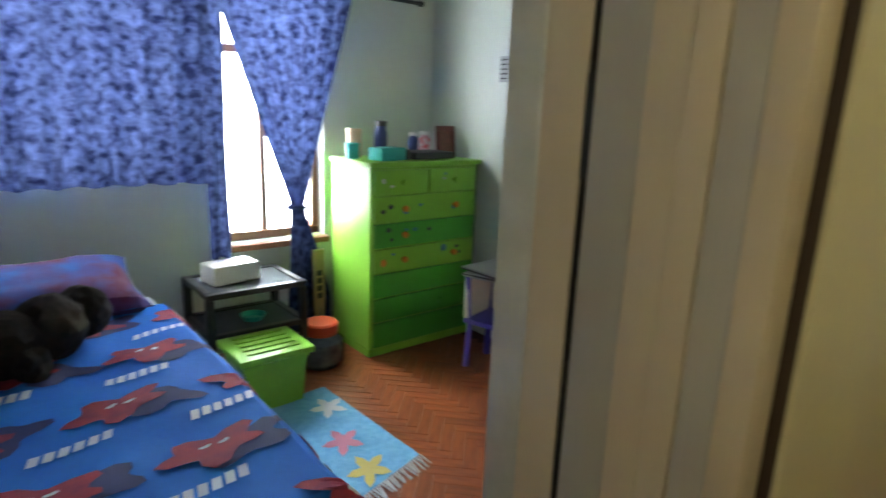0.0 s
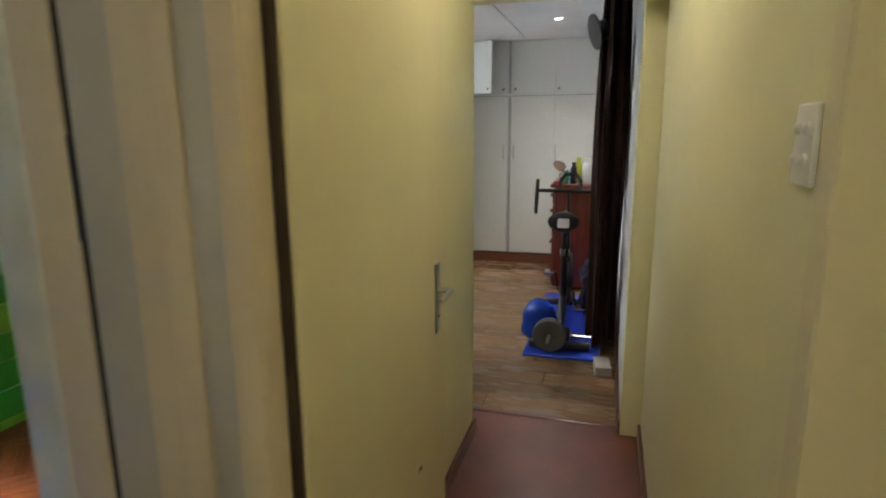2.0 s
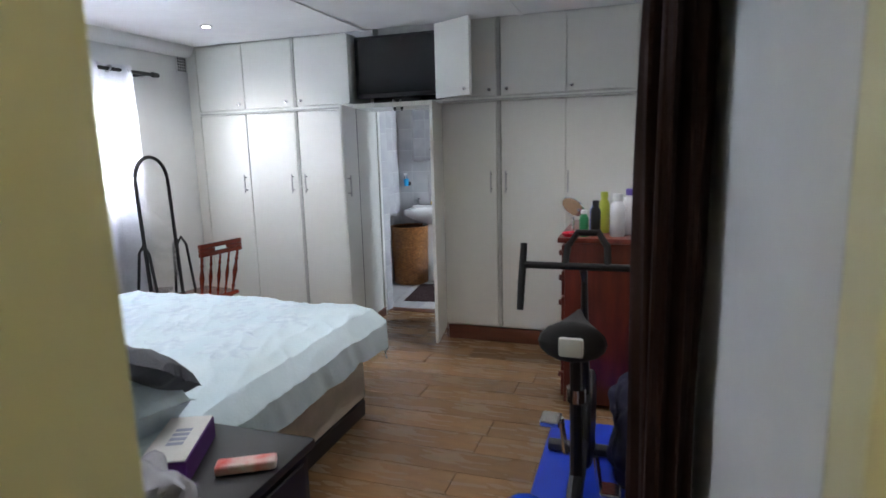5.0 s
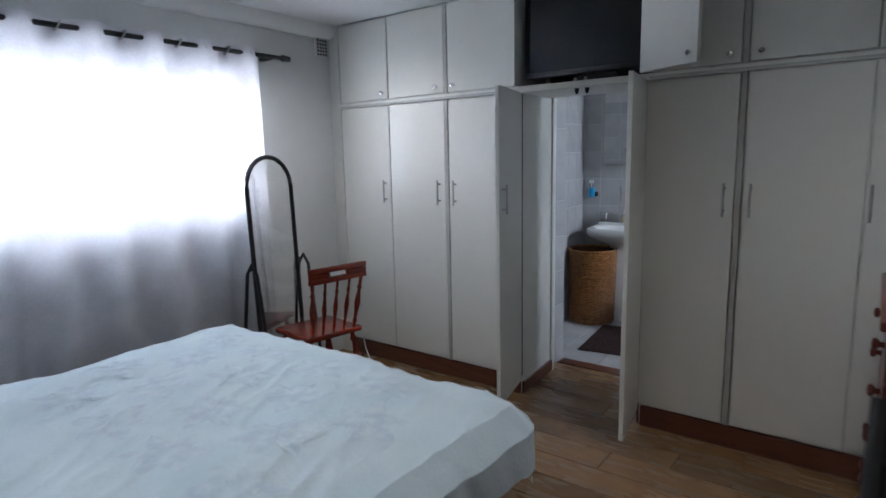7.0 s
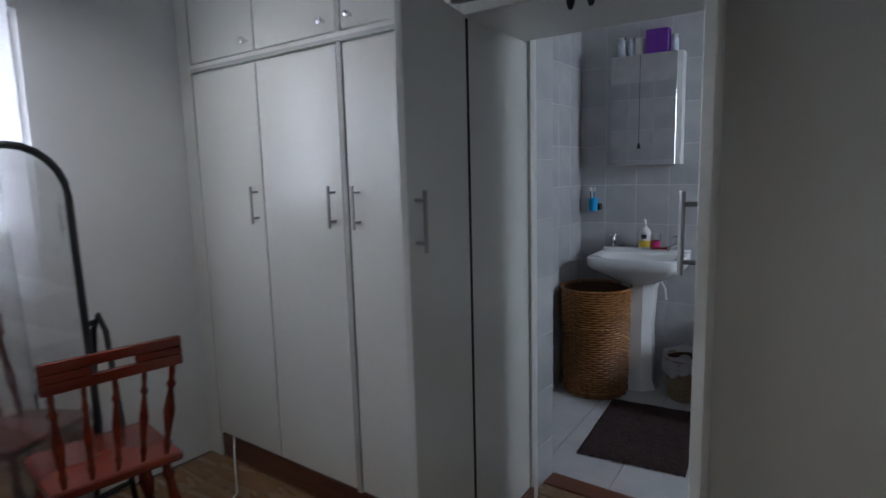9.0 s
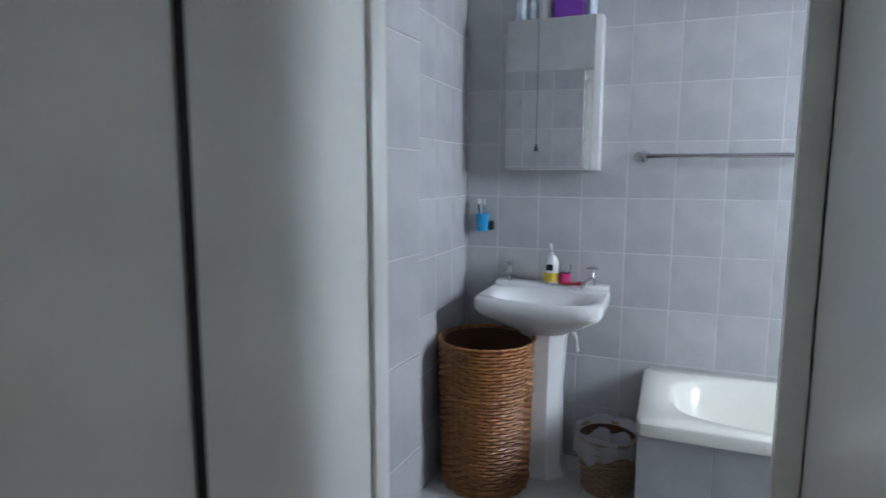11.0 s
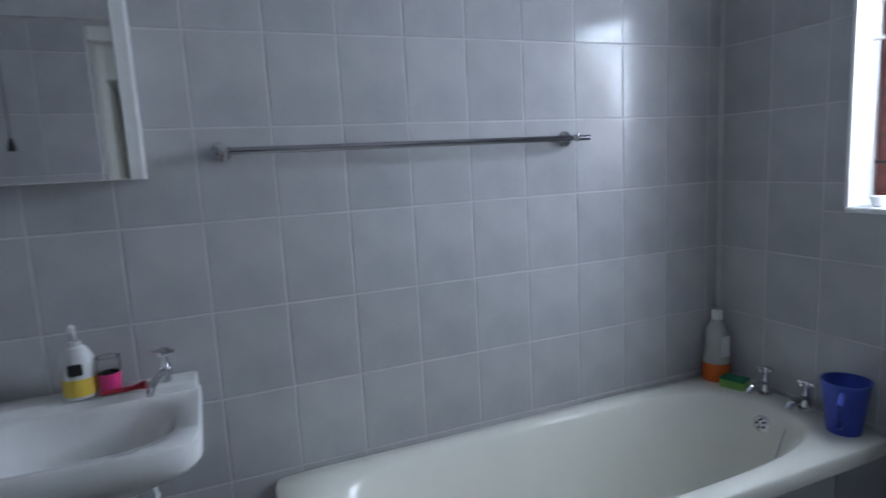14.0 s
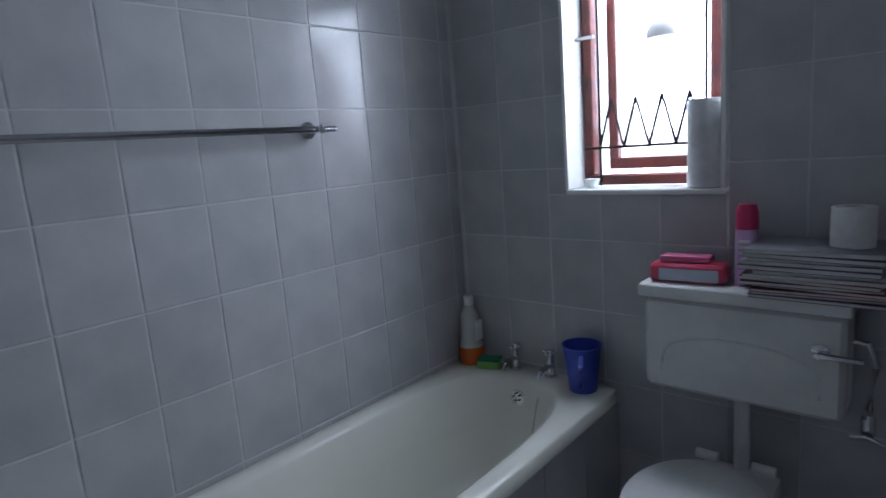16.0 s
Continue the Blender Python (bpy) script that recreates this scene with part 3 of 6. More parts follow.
def duvet_point(x, y, lift=0.0):
    """A point on the duvet over the kid's bed."""
    ex = max(0.0, x - 1.34) ; ey = max(0.0, 0.12 - y) ; e = math.hypot(ex, ey)
    z = 0.545 + 0.012 * noise.noise(Vector((x * 5, y * 5, 0))) + 0.02 * noise.noise(Vector((x * 2, y * 2.3, 3)))
    drop = min(0.46, 1.9 * e ** 1.25 + 0.3 * e) if e else 0.0
    px = min(x, 1.34) + (ex / e * min(e, 0.10) if e else 0)
    py = max(y, 0.12) - (ey / e * min(e, 0.10) if e else 0)
    px += 0.015 * math.sin(y * 14) * min(1, drop * 4)
    py += 0.015 * math.sin(x * 14) * min(1, drop * 4)
    return Vector((px, py, max(0.03, z - drop + lift)))


part("duvet", sheet(B(), 60, 70, lambda u, v: duvet_point(u * 1.74, -0.4 + v * 2.2)), DUVB, kb, "bright blue printed duvet")
rk = random.Random(11)


def blob(cx, cy, r, sq, ang, lift, mt, name, lumps=5):
    ph = rk.uniform(0, 6)
    def fn(u, v):
        t = u * 6.28318
        rr = r * v * (1 + 0.28 * math.sin(lumps * t + ph) + 0.12 * math.sin(3 * t))
        dx, dy = rr * math.cos(t), rr * sq * math.sin(t)
        return duvet_point(cx + dx * math.cos(ang) - dy * math.sin(ang), cy + dx * math.sin(ang) + dy * math.cos(ang), lift)
    part(name, sheet(B(), 24, 4, fn), mt, kb, smooth=0)


for row in range(5):
    for col in range(4):
        cx, cy = 0.18 + col * 0.40 + (row % 2) * 0.16, 0.10 + row * 0.38
        blob(cx + 0.09, cy - 0.02, 0.13, 0.55, rk.uniform(-0.4, 0.4), 0.004, NAVYP, "navy_print", 4)
        blob(cx, cy, 0.13, 0.55, rk.uniform(-0.5, 0.3), 0.007, RED, "red_print")
        for s in (-0.02, 0.03):
            blob(cx + s, cy + 0.01, 0.014, 0.6, 0.3, 0.010, WHITEC, "white_spot", 2)
        # lettering shown as plain slanted bars
        for k in range(6):
            bx, by = cx - 0.13 + k * 0.035 + 0.12, cy + 0.17 + 0.006 * k
            part("print_bar", sheet(B(), 2, 3, lambda u, v, bx=bx, by=by: duvet_point(bx + u * 0.024 + v * 0.012, by + v * 0.05, 0.008)), WHITEC, kb, smooth=0)


def pillow(name, m, sx, sy, sz, mt, label):
    bm = B()
    for side in (1, -1):
        sheet(bm, 16, 16, lambda u, v: Vector(((u - 0.5) * sx * (1 - 0.08 * math.sin(v * 3.14)), (v - 0.5) * sy * (1 - 0.08 * math.sin(u * 3.14)), side * sz * (max(0, (1 - (2 * u - 1) ** 4) * (1 - (2 * v - 1) ** 4))) ** 0.5 + 0.01 * noise.noise(Vector((u * 6, v * 6, side))))))
    bmesh.ops.remove_doubles(bm, verts=bm.verts, dist=0.0015)
    return solid(name, bm, mt, label, "pillow", m)


pillow("pillow", pose(1.5, 5.55, 0.63, 14, 0, 2), 0.78, 0.5, 0.09, mat("blue_red_pillow_print", (0.015, 0.11, 0.45), 0.85, scale=5, second=(0.12, 0.015, 0.06), bump=0.3, fine=0.15), "blue and red printed pillow against the wall")
pillow("pillow", pose(0.95, 5.5, 0.62, 14, 0, -5), 0.5, 0.45, 0.08, mat("teal_pillow", (0.04, 0.26, 0.42), 0.85, bump=0.3, fine=0.15), "teal printed pillow on the bed")


def plush(name, m, s, mt, label, balls):
    bm = B()
    for x, y, z, r in balls:
        bmesh.ops.create_icosphere(bm, subdivisions=3, radius=r * s, matrix=Matrix.Translation((x * s, y * s, z * s)))
    for v in bm.verts:
        v.co += v.normal * 0.016 * noise.noise(v.co * 38) if v.normal.length else Vector((0, 0, 0))
    return solid(name, bm, mt, label, "soft toy", m, smooth=0)


plush("soft_toy", pose(1.42, 4.95, 0.55, 0, 0, 20), 1.0, mat("dark_brown_plush", (0.028, 0.016, 0.009), 0.95, scale=40, second=(0.012, 0.008, 0.006), fine=0.5, bump=0.8), "dark brown plush toy lying on the bed", [(-0.2, 0, 0.09, 0.1), (-0.08, 0, 0.1, 0.12), (0.08, 0.03, 0.11, 0.12), (0.22, 0.08, 0.12, 0.1), (-0.26, -0.1, 0.05, 0.06), (-0.05, -0.12, 0.05, 0.06), (0.28, 0.17, 0.12, 0.05), (0.17, 0.16, 0.15, 0.04)])
plush("soft_toy", pose(0.96, 4.55, 0.55), 1.0, mat("cream_plush", (0.55, 0.5, 0.38), 0.95, scale=40, fine=0.4, bump=0.8), "cream plush toy on the bed", [(0, 0, 0.09, 0.1), (0.1, 0.05, 0.08, 0.08), (-0.1, 0, 0.07, 0.08)])

# rug
rg = thing("rug", pose(0, 0, 0), "light blue woven rug with white fringe", "rug")
RUGM = mat("light_blue_rug", (0.17, 0.42, 0.62), 0.95, scale=30, second=(0.12, 0.34, 0.55), fine=0.3, bump=0.5)
RP = [Vector((1.65, 4.1, 0)), Vector((2.70, 4.40, 0)), Vector((2.66, 5.2, 0)), Vector((1.7, 5.1, 0))]


def on_rug(u, v, z=0.012):
    p = RP[0].lerp(RP[1], u).lerp(RP[3].lerp(RP[2], u), v)
    return Vector((p.x, p.y, z + 0.003 * noise.noise(Vector((u * 6, v * 6, 0)))))


part("weave", sheet(B(), 24, 20, on_rug), RUGM, rg)
for k, (u, v, mt) in enumerate([(0.78, 0.12, mat("yellow_wool", (0.6, 0.5, 0.15), 0.95)), (0.8, 0.4, mat("pink_wool", (0.55, 0.22, 0.28), 0.95)), (0.9, 0.75, mat("white_wool", (0.6, 0.62, 0.62), 0.95))]):
    bm = B()
    sheet(bm, 20, 2, lambda a, b, u=u, v=v: on_rug(u + 0.07 * b * (1 + 0.45 * math.sin(5 * a * 6.283)) * math.cos(a * 6.283), v + 0.09 * b * (1 + 0.45 * math.sin(5 * a * 6.283)) * math.sin(a * 6.283), 0.016))
    part("woven_star", bm, mt, rg, smooth=0)
bm = B()
for k in range(70):
    u = k / 69
    p = on_rug(u, 0.0)
    rod(bm, p, p + Vector((rk.uniform(-0.01, 0.02), -0.07 + rk.uniform(-0.01, 0.01), -0.006)), 0.005, 0.003, 5)
for k in range(30):
    p = on_rug(1.0, k / 29)
part("fringe", bm, mat("white_fringe", (0.7, 0.7, 0.66), 0.95), rg)

# side table of dark metal and glass, green box, tub
st = thing("side_table", pose(2.42, 5.66, 0), "dark metal and glass bedside table", "side table")
for x in (-0.24, 0.26):
    for y in (-0.18, 0.2):
        part("leg", box(B(), x - 0.02, x + 0.02, y - 0.02, y + 0.02, 0, 0.50, 0.004), BLACK, st)
for z in (0.28, 0.5):
    part("shelf_frame", box(box(box(box(B(), -0.26, 0.28, -0.2, -0.16, z, z + 0.03, 0.003), -0.26, 0.28, 0.18, 0.22, z, z + 0.03, 0.003), -0.26, -0.22, -0.159, 0.179, z, z + 0.03, 0.003), 0.24, 0.28, -0.159, 0.179, z, z + 0.03, 0.003), BLACK, st)
    part("glass_shelf", box(B(), -0.218, 0.238, -0.158, 0.178, z + 0.012, z + 0.024), mat("smoked_glass", (0.12, 0.13, 0.15), 0.05, fine=0.02), st)
solid("shoe_box", box(B(), -0.13, 0.13, -0.08, 0.08, 0, 0.1, 0.004), WHITEP, "white cardboard box on the bedside table", "box", pose(2.36, 5.68, 0.531, 0, 0, 8))
solid("dish", lathe(B(), [(0, 0), (0.05, 0), (0.07, 0.03), (0.065, 0.03), (0.048, 0.006), (0, 0.006)], 18), TEAL, "teal dish on the lower glass shelf", "dish", pose(2.45, 5.62, 0.305))
gb = thing("storage_box", pose(2.38, 5.28, 0), "lime green plastic storage box with a ribbed lid", "storage box")
part("tub", lathe(B(), [(0, 0), (0.21, 0), (0.24, 0.25), (0.25, 0.25), (0.25, 0.265), (0, 0.265)], 4, pose(0, 0, 0, 0, 0, 45), 1.0, 0.9), mat("lime_plastic", (0.22, 0.5, 0.03), 0.4, fine=0.05), gb)
part("lid", box(B(), -0.19, 0.19, -0.17, 0.17, 0.265, 0.30, 0.012, seg=2), mat("lime_lid", (0.25, 0.55, 0.04), 0.4, fine=0.05), gb)
for k in range(5):
    part("rib", box(B(), -0.13, 0.13, -0.12 + k * 0.055, -0.10 + k * 0.055, 0.30, 0.308, 0.003), mat("lime_rib", (0.25, 0.55, 0.04), 0.4), gb)
tb = thing("plastic_tub", pose(2.8, 5.5, 0), "clear plastic tub with a red-orange screw lid", "tub")
part("jar", lathe(B(), [(0, 0), (0.11, 0), (0.13, 0.03), (0.13, 0.15), (0.09, 0.19), (0.085, 0.19), (0, 0.19)], 24), mat("cloudy_plastic", (0.12, 0.16, 0.17), 0.15, second=(0.06, 0.07, 0.09), scale=14), tb)
part("lid", lathe(B(), [(0.095, 0.19), (0.1, 0.195), (0.1, 0.25), (0.09, 0.26), (0, 0.26)], 24), mat("red_orange_lid", (0.62, 0.08, 0.03), 0.4), tb)
rl = thing("wooden_plank", pose(2.95, 5.80, 0, 4, -3), "narrow wooden plank leaning beside the chest", "plank")
part("board", box(B(), -0.04, 0.04, -0.01, 0.01, 0, 0.62, 0.004), mat("pale_plank", (0.35, 0.26, 0.14), 0.6, scale=5, stretch=(1, 1, 0.2)), rl)
for k in range(4):
    part("mark", box(B(), -0.018, 0.018, -0.0115, -0.0101, 0.3 + k * 0.05, 0.335 + k * 0.05), BLACK, rl)
sc = thing("toy_chair", pose(3.62, 4.93, 0, 0, 0, 15), "small purple-blue folding stand piled with papers", "stand")
PURP = mat("violet_plastic", (0.09, 0.07, 0.5), 0.4, fine=0.06)
for x, y in ((-0.12, -0.1), (0.12, -0.1), (-0.12, 0.1), (0.12, 0.1)):
    part("leg", tube(B(), [(x, y, 0), (x * 0.9, y * 0.9, 0.25), (x * 1.1, y, 0.55)], [0.022, 0.018, 0.018]), PURP, sc)
part("seat", box(B(), -0.14, 0.14, -0.12, 0.12, 0.27, 0.30, 0.01, seg=2), PURP, sc)
part("back", box(B(), -0.14, 0.14, 0.09, 0.12, 0.30, 0.55, 0.01, seg=2), WHITEP, sc)
pp = thing("paper_pile", pose(3.62, 4.93, 0.552, 0, 0, 10), "untidy pile of papers and magazines", "papers")
for k in range(5):
    part("sheet", box(B(), -0.15, 0.15, -0.13, 0.13, k * 0.01, k * 0.01 + 0.008, 0.001, pose(0, 0, 0, 0, 0, rk.uniform(-14, 14))), rk.choice([WHITEP, BLACK, mat("grey_paper", (0.4, 0.42, 0.42), 0.7)]), pp)

# ---- master bedroom: window, curtains, wardrobe ----
window_unit("window_3", pose(5.15, 6.40, 1.15), 2.15, 0.90, [0.72, 1.44], [0.62], FRAMEWOOD, "wide wooden bedroom window behind sheer curtains")
setting("backdrop_master", box(B(), 4.2, 8.6, 7.2, 7.25, -0.5, 3.5), BACK, "glaring overcast daylight outside", "backdrop")
cr = thing("curtain_rod", pose(0, 6.21, 2.17), "black curtain rod threaded through eyelets", "curtain rod")
part("pole", rod(B(), (4.75, 0, 0), (7.42, 0, 0), 0.014), BLACK, cr)
part("finial", lathe(B(), [(0.014, 0), (0.022, 0.012), (0.018, 0.07), (0, 0.08)], 14, pose(7.41, 0, 0, 0, 90)), BLACK, cr)
for x in (5.0, 7.33):
    part("bracket", box(B(), x - 0.012, x + 0.012, -0.01, 0.11, -0.02, 0.012, 0.003), BLACK, cr)


def eyelet_drape(x0, x1, z0, z1, folds, amp, y=6.22, inset=0.0):
    def fn(u, v):
        w = math.sin(u * folds * 6.283) * amp * (1 - 0.25 * v) + 0.008 * math.sin(u * 40 + v * 4)
        return Vector((x0 + (x1 - x0) * u, y - inset + w, z0 + (z1 - z0) * v))
    return sheet(B(), int(folds * 18), 24, fn)


cu = thing("curtain", pose(0, 0, 0), "sheer white eyelet curtain glowing with daylight", "curtain", "master curtains")
part("sheer_panel", eyelet_drape(4.8, 7.24, 2.21, 0.06, 8, 0.045), SHEER, cu)
for k in range(16):
    x = 4.8 + 2.44 * (k + 0.5) / 16
    ring = lathe(B(), [(0.022, -0.002), (0.032, -0.002), (0.032, 0.002), (0.022, 0.002), (0.022, -0.002)], 16, pose(x, 6.21, 2.17, 0, 62 if k % 2 else 118))
    part("eyelet", ring, STEEL, cu)

wd = thing("wardrobe", pose(7.935, 0, 0), "white painted built-in wardrobe wall with many doors", "wardrobe")
part("carcass_left", box(B(), 0.03, 0.56, 4.77, 6.26, 0.0, H2), WARD, wd)
part("carcass_right", box(B(), 0.03, 0.64, 2.305, 3.945, 0.0, H2), WARD, wd)
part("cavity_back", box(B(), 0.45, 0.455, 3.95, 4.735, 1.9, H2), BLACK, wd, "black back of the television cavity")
part("cavity_floor", box(B(), 0.0, 0.449, 3.95, 4.765, 1.865, 1.9, 0.002), WARD, wd)
part("side_filler", box(B(), 0.0, 0.028, 6.222, 6.318, 0.0, H2), WARD, wd)
GAP = 0.004


def ward_door(y0, y1, z0, z1, handle=None, knob=None, parent=wd, edging=True):
    d = part("door", box(B(), 0.004, 0.026, y0 + GAP, y1 - GAP, z0 + GAP, z1 - GAP, 0.002), WARD, parent)
    if handle:
        h = B()
        rod(h, (-0.03, handle, 1.19), (-0.03, handle, 1.35), 0.006)
        for z in (1.215, 1.325):
            rod(h, (-0.03, handle, z), (0.004, handle, z), 0.005)
        part("handle", h, STEEL, d, "brushed steel bar handle")
    if knob:
        part("knob", lathe(B(), [(0.007, 0), (0.006, 0.015), (0.013, 0.02), (0.012, 0.03), (0, 0.033)], 12, pose(0.004, knob, z0 + 0.045, 0, -90)), CHROME, d, "chrome knob")
    return d


for y0, y1, h in ((5.745, 6.22, 5.79), (5.262, 5.745, 5.31), (4.71, 5.236, 5.18), (3.53, 3.965, 3.575), (3.02, 3.5, 3.46), (2.54, 3.02, 3.0)):
    ward_door(y0, y1, 0.125, 1.865, h)
for y0, y1, k in ((5.745, 6.22, 5.79), (5.262, 5.745, 5.32), (4.74, 5.236, 5.18), (3.53, 3.99, 3.58), (3.02, 3.5, 3.45), (2.54, 3.02, 2.98)):
    ward_door(y0, y1, 1.905, H2 - 0.01, None, k)
for y in (5.249, 3.515):
    part("post", box(B(), 0.0, 0.029, y - 0.012, y + 0.012, 0.12, H2, 0.002), WARD_EDGE_SHADOW, wd, "grey divider strip")
for y0, y1 in ((4.71, 6.22), (2.31, 3.96)):
    part("rail", box(B(), -0.004, 0.02, y0, y1, 1.868, 1.902, 0.003), WARD, wd)
    # Shadow line along the rail, put on as a grey strip.
    part("rail_shadow_strip", box(B(), -0.006, -0.003, y0 + 0.01, y1 - 0.01, 1.872, 1.884), WARD_EDGE_SHADOW, wd)
part("plinth_left", box(B(), 0.012, 0.029, 4.71, 6.24, 0, 0.115, 0.003), SKIRT, wd, "dark varnished plinth")
part("plinth_right", box(B(), 0.012, 0.029, 2.31, 3.95, 0, 0.115, 0.003), SKIRT, wd, "dark varnished plinth")
part("passage_panel_left", box(B(), 0.0, 0.472, 0.0, 0.014, 0.0, 1.864, 0.0, pose(0.03, 4.705, 0, 0, 0, 4.5)), WARD, wd)
part("passage_panel_right", box(B(), 0.03, 0.62, 3.946, 3.96, 0.0, 1.864), WARD, wd)
part("passage_skirting_left", box(B(), 0.0, 0.468, -0.015, -0.001, 0.0, 0.08, 0.003, pose(0.03, 4.705, 0, 0, 0, 4.5)), SKIRT, wd)
part("passage_skirting_right", box(B(), 0.03, 0.60, 3.961, 3.974, 0.0, 0.08, 0.003), SKIRT, wd)
part("gap_left", box(B(), 0.014, 0.028, 4.7005, 4.7045, 0.12, 1.86), DARKGAP, wd)
for dy in (-0.03, 0.03):
    part("catch", lathe(B(), [(0.012, 0), (0.012, 0.012), (0.006, 0.03), (0, 0.032)], 10, pose(0.05, 4.34 + dy, 1.864, 180)), BLACK, wd, "dark metal door catch")
    part("catch", lathe(B(), [(0.012, 0), (0.012, 0.008), (0.008, 0.02), (0, 0.022)], 10, pose(0.03, 4.34 + dy, 1.901)), STEEL, wd, "steel door catch")

# open leaves over the passage
def open_leaf(y, deg, w, z0, z1, side, label):
    d = part("open_door", box(B(), 0.0, w, -0.011, 0.011, z0, z1, 0.002), WARD, wd, label)
    d.matrix_basis = pose(-0.005, y, 0, 0, 0, deg)
    return d


def bar_handle(x, s, parent):
    h = B()
    rod(h, (x, s * 0.04, 1.19), (x, s * 0.04, 1.35), 0.006)
    for z in (1.215, 1.325):
        rod(h, (x, s * 0.011, z), (x, s * 0.04, z), 0.005)
    part("handle", h, STEEL, parent, "brushed steel bar handle")


bar_handle(0.39, 1, open_leaf(4.70, 193.5, 0.43, 0.1, 1.865, 1, "door standing open"))
bar_handle(0.38, -1, open_leaf(3.97, 189.5, 0.42, 0.1, 1.865, -1, "door standing open"))
ud = open_leaf(3.995, 240, 0.37, 1.905, H2 - 0.012, -1, "top cupboard door standing open")
part("knob", lathe(B(), [(0.007, 0), (0.006, 0.015), (0.013, 0.02), (0, 0.032)], 12, pose(0.33, -0.011, 1.95, 90)), CHROME, ud)
tv = thing("television", pose(8.04, 4.345, 1.901), "black flat television in the cupboard cavity", "television")
part("casing", box(B(), 0, 0.06, -0.385, 0.385, 0.05, 0.53, 0.008, seg=2), BLACK, tv)
part("screen", box(B(), -0.003, 0.0, -0.36, 0.36, 0.08, 0.51), SCREEN, tv)
part("stand", box(B(), -0.03, 0.14, -0.2, 0.2, 0.0, 0.012, 0.004), BLACK, tv)
part("neck", box(B(), 0.02, 0.05, -0.05, 0.05, 0.01, 0.06), BLACK, tv)
sb = thing("set_top_box", pose(7.98, 4.25, 1.901), "small black box in front of the television", "electronics")
part("case", box(B(), -0.02, 0.03, -0.1, 0.1, 0, 0.03, 0.004), BLACK, sb)
# passage door frame to the bathroom
pf = thing("door_4", pose(0, 0, 0), "white painted door frame of the bathroom", "door frame")
pf["kind"] = "structure"
for x0, x1, y0, y1 in ((8.42, 8.465, 4.728, 4.772), (8.466, 8.498, 4.742, 4.772), (8.556, 8.60, 3.962, 4.005), (8.601, 8.625, 3.962, 3.995)):
    part("jamb", box(B(), x0, x1, y0, y1, 0, 2.06, 0.005, seg=2), WARD, pf)
part("head", box(B(), 8.556, 8.62, 4.006, 4.80, 2.0, 2.06, 0.004), WARD, pf)
part("threshold", box(B(), 8.60, 8.70, 3.997, 4.768, -0.004, 0.006), SKIRT, pf)
setting("ceiling_passage", box(box(B(), 8.392, 8.41, 3.97, 4.768, 1.868, 2.099), 8.392, 8.62, 3.97, 4.80, 2.1, 2.46), WARD, "white boarding over the passage", "ceiling")
v2 = thing("air_vent", pose(7.86, 6.319, 2.32), "square white plaster air vent near the ceiling", "vent")
part("frame", box(B(), -0.06, 0.06, -0.012, 0, -0.085, 0.085, 0.003), WALL_WHITE, v2)
for i in range(4):
    for k in range(6):
        part("hole", box(B(), -0.045 + i * 0.025, -0.029 + i * 0.025, -0.014, -0.0115, -0.07 + k * 0.024, -0.054 + k * 0.024), BLACK, v2)
for i, (x, y) in enumerate(((7.3, 5.55), (6.75, 2.9), (5.6, 4.2))):
    dl = thing("downlight", pose(x, y, H2), "small round recessed ceiling downlight", "lamp", "ceiling downlights")
    part("ring", lathe(B(), [(0.03, -0.001), (0.045, -0.001), (0.045, -0.008), (0.03, -0.01), (0.03, -0.001)], 20), STEEL, dl)
    sp_data = bpy.data.lights.new("downlight_beam", "SPOT")
    sp_data.energy, sp_data.spot_size, sp_data.spot_blend, sp_data.shadow_soft_size, sp_data.color = 33, radians(140), 0.9, 0.04, (1, 0.95, 0.88)
    beam = new("downlight_beam", sp_data)
    beam.location = (x, y, H2 - 0.02)
    part("bulb", lathe(B(), [(0.03, -0.002), (0.02, -0.006), (0, -0.007)], 16), glow("downlight_bulb", (1, 0.96, 0.9), 25.0), dl)

# ---- master bed ----
mb = thing("bed", pose(4.53, 3.88, 0.03), "large bed with a rumpled pale blue duvet", "bed")
part("base", box(B(), 0.05, 2.0, 0.13, 1.88, 0.06, 0.34, 0.02, seg=2), VALANCE, mb, "cream fabric bed base")
part("mattress", box(B(), 0.03, 2.02, 0.13, 1.9, 0.34, 0.52, 0.05, seg=3), mat("mattress_white", (0.6, 0.58, 0.53), 0.9, bump=0.3), mb)
part("underframe", box(B(), 0.1, 1.96, 0.12, 1.84, -0.03, 0.058), BLACK, mb)


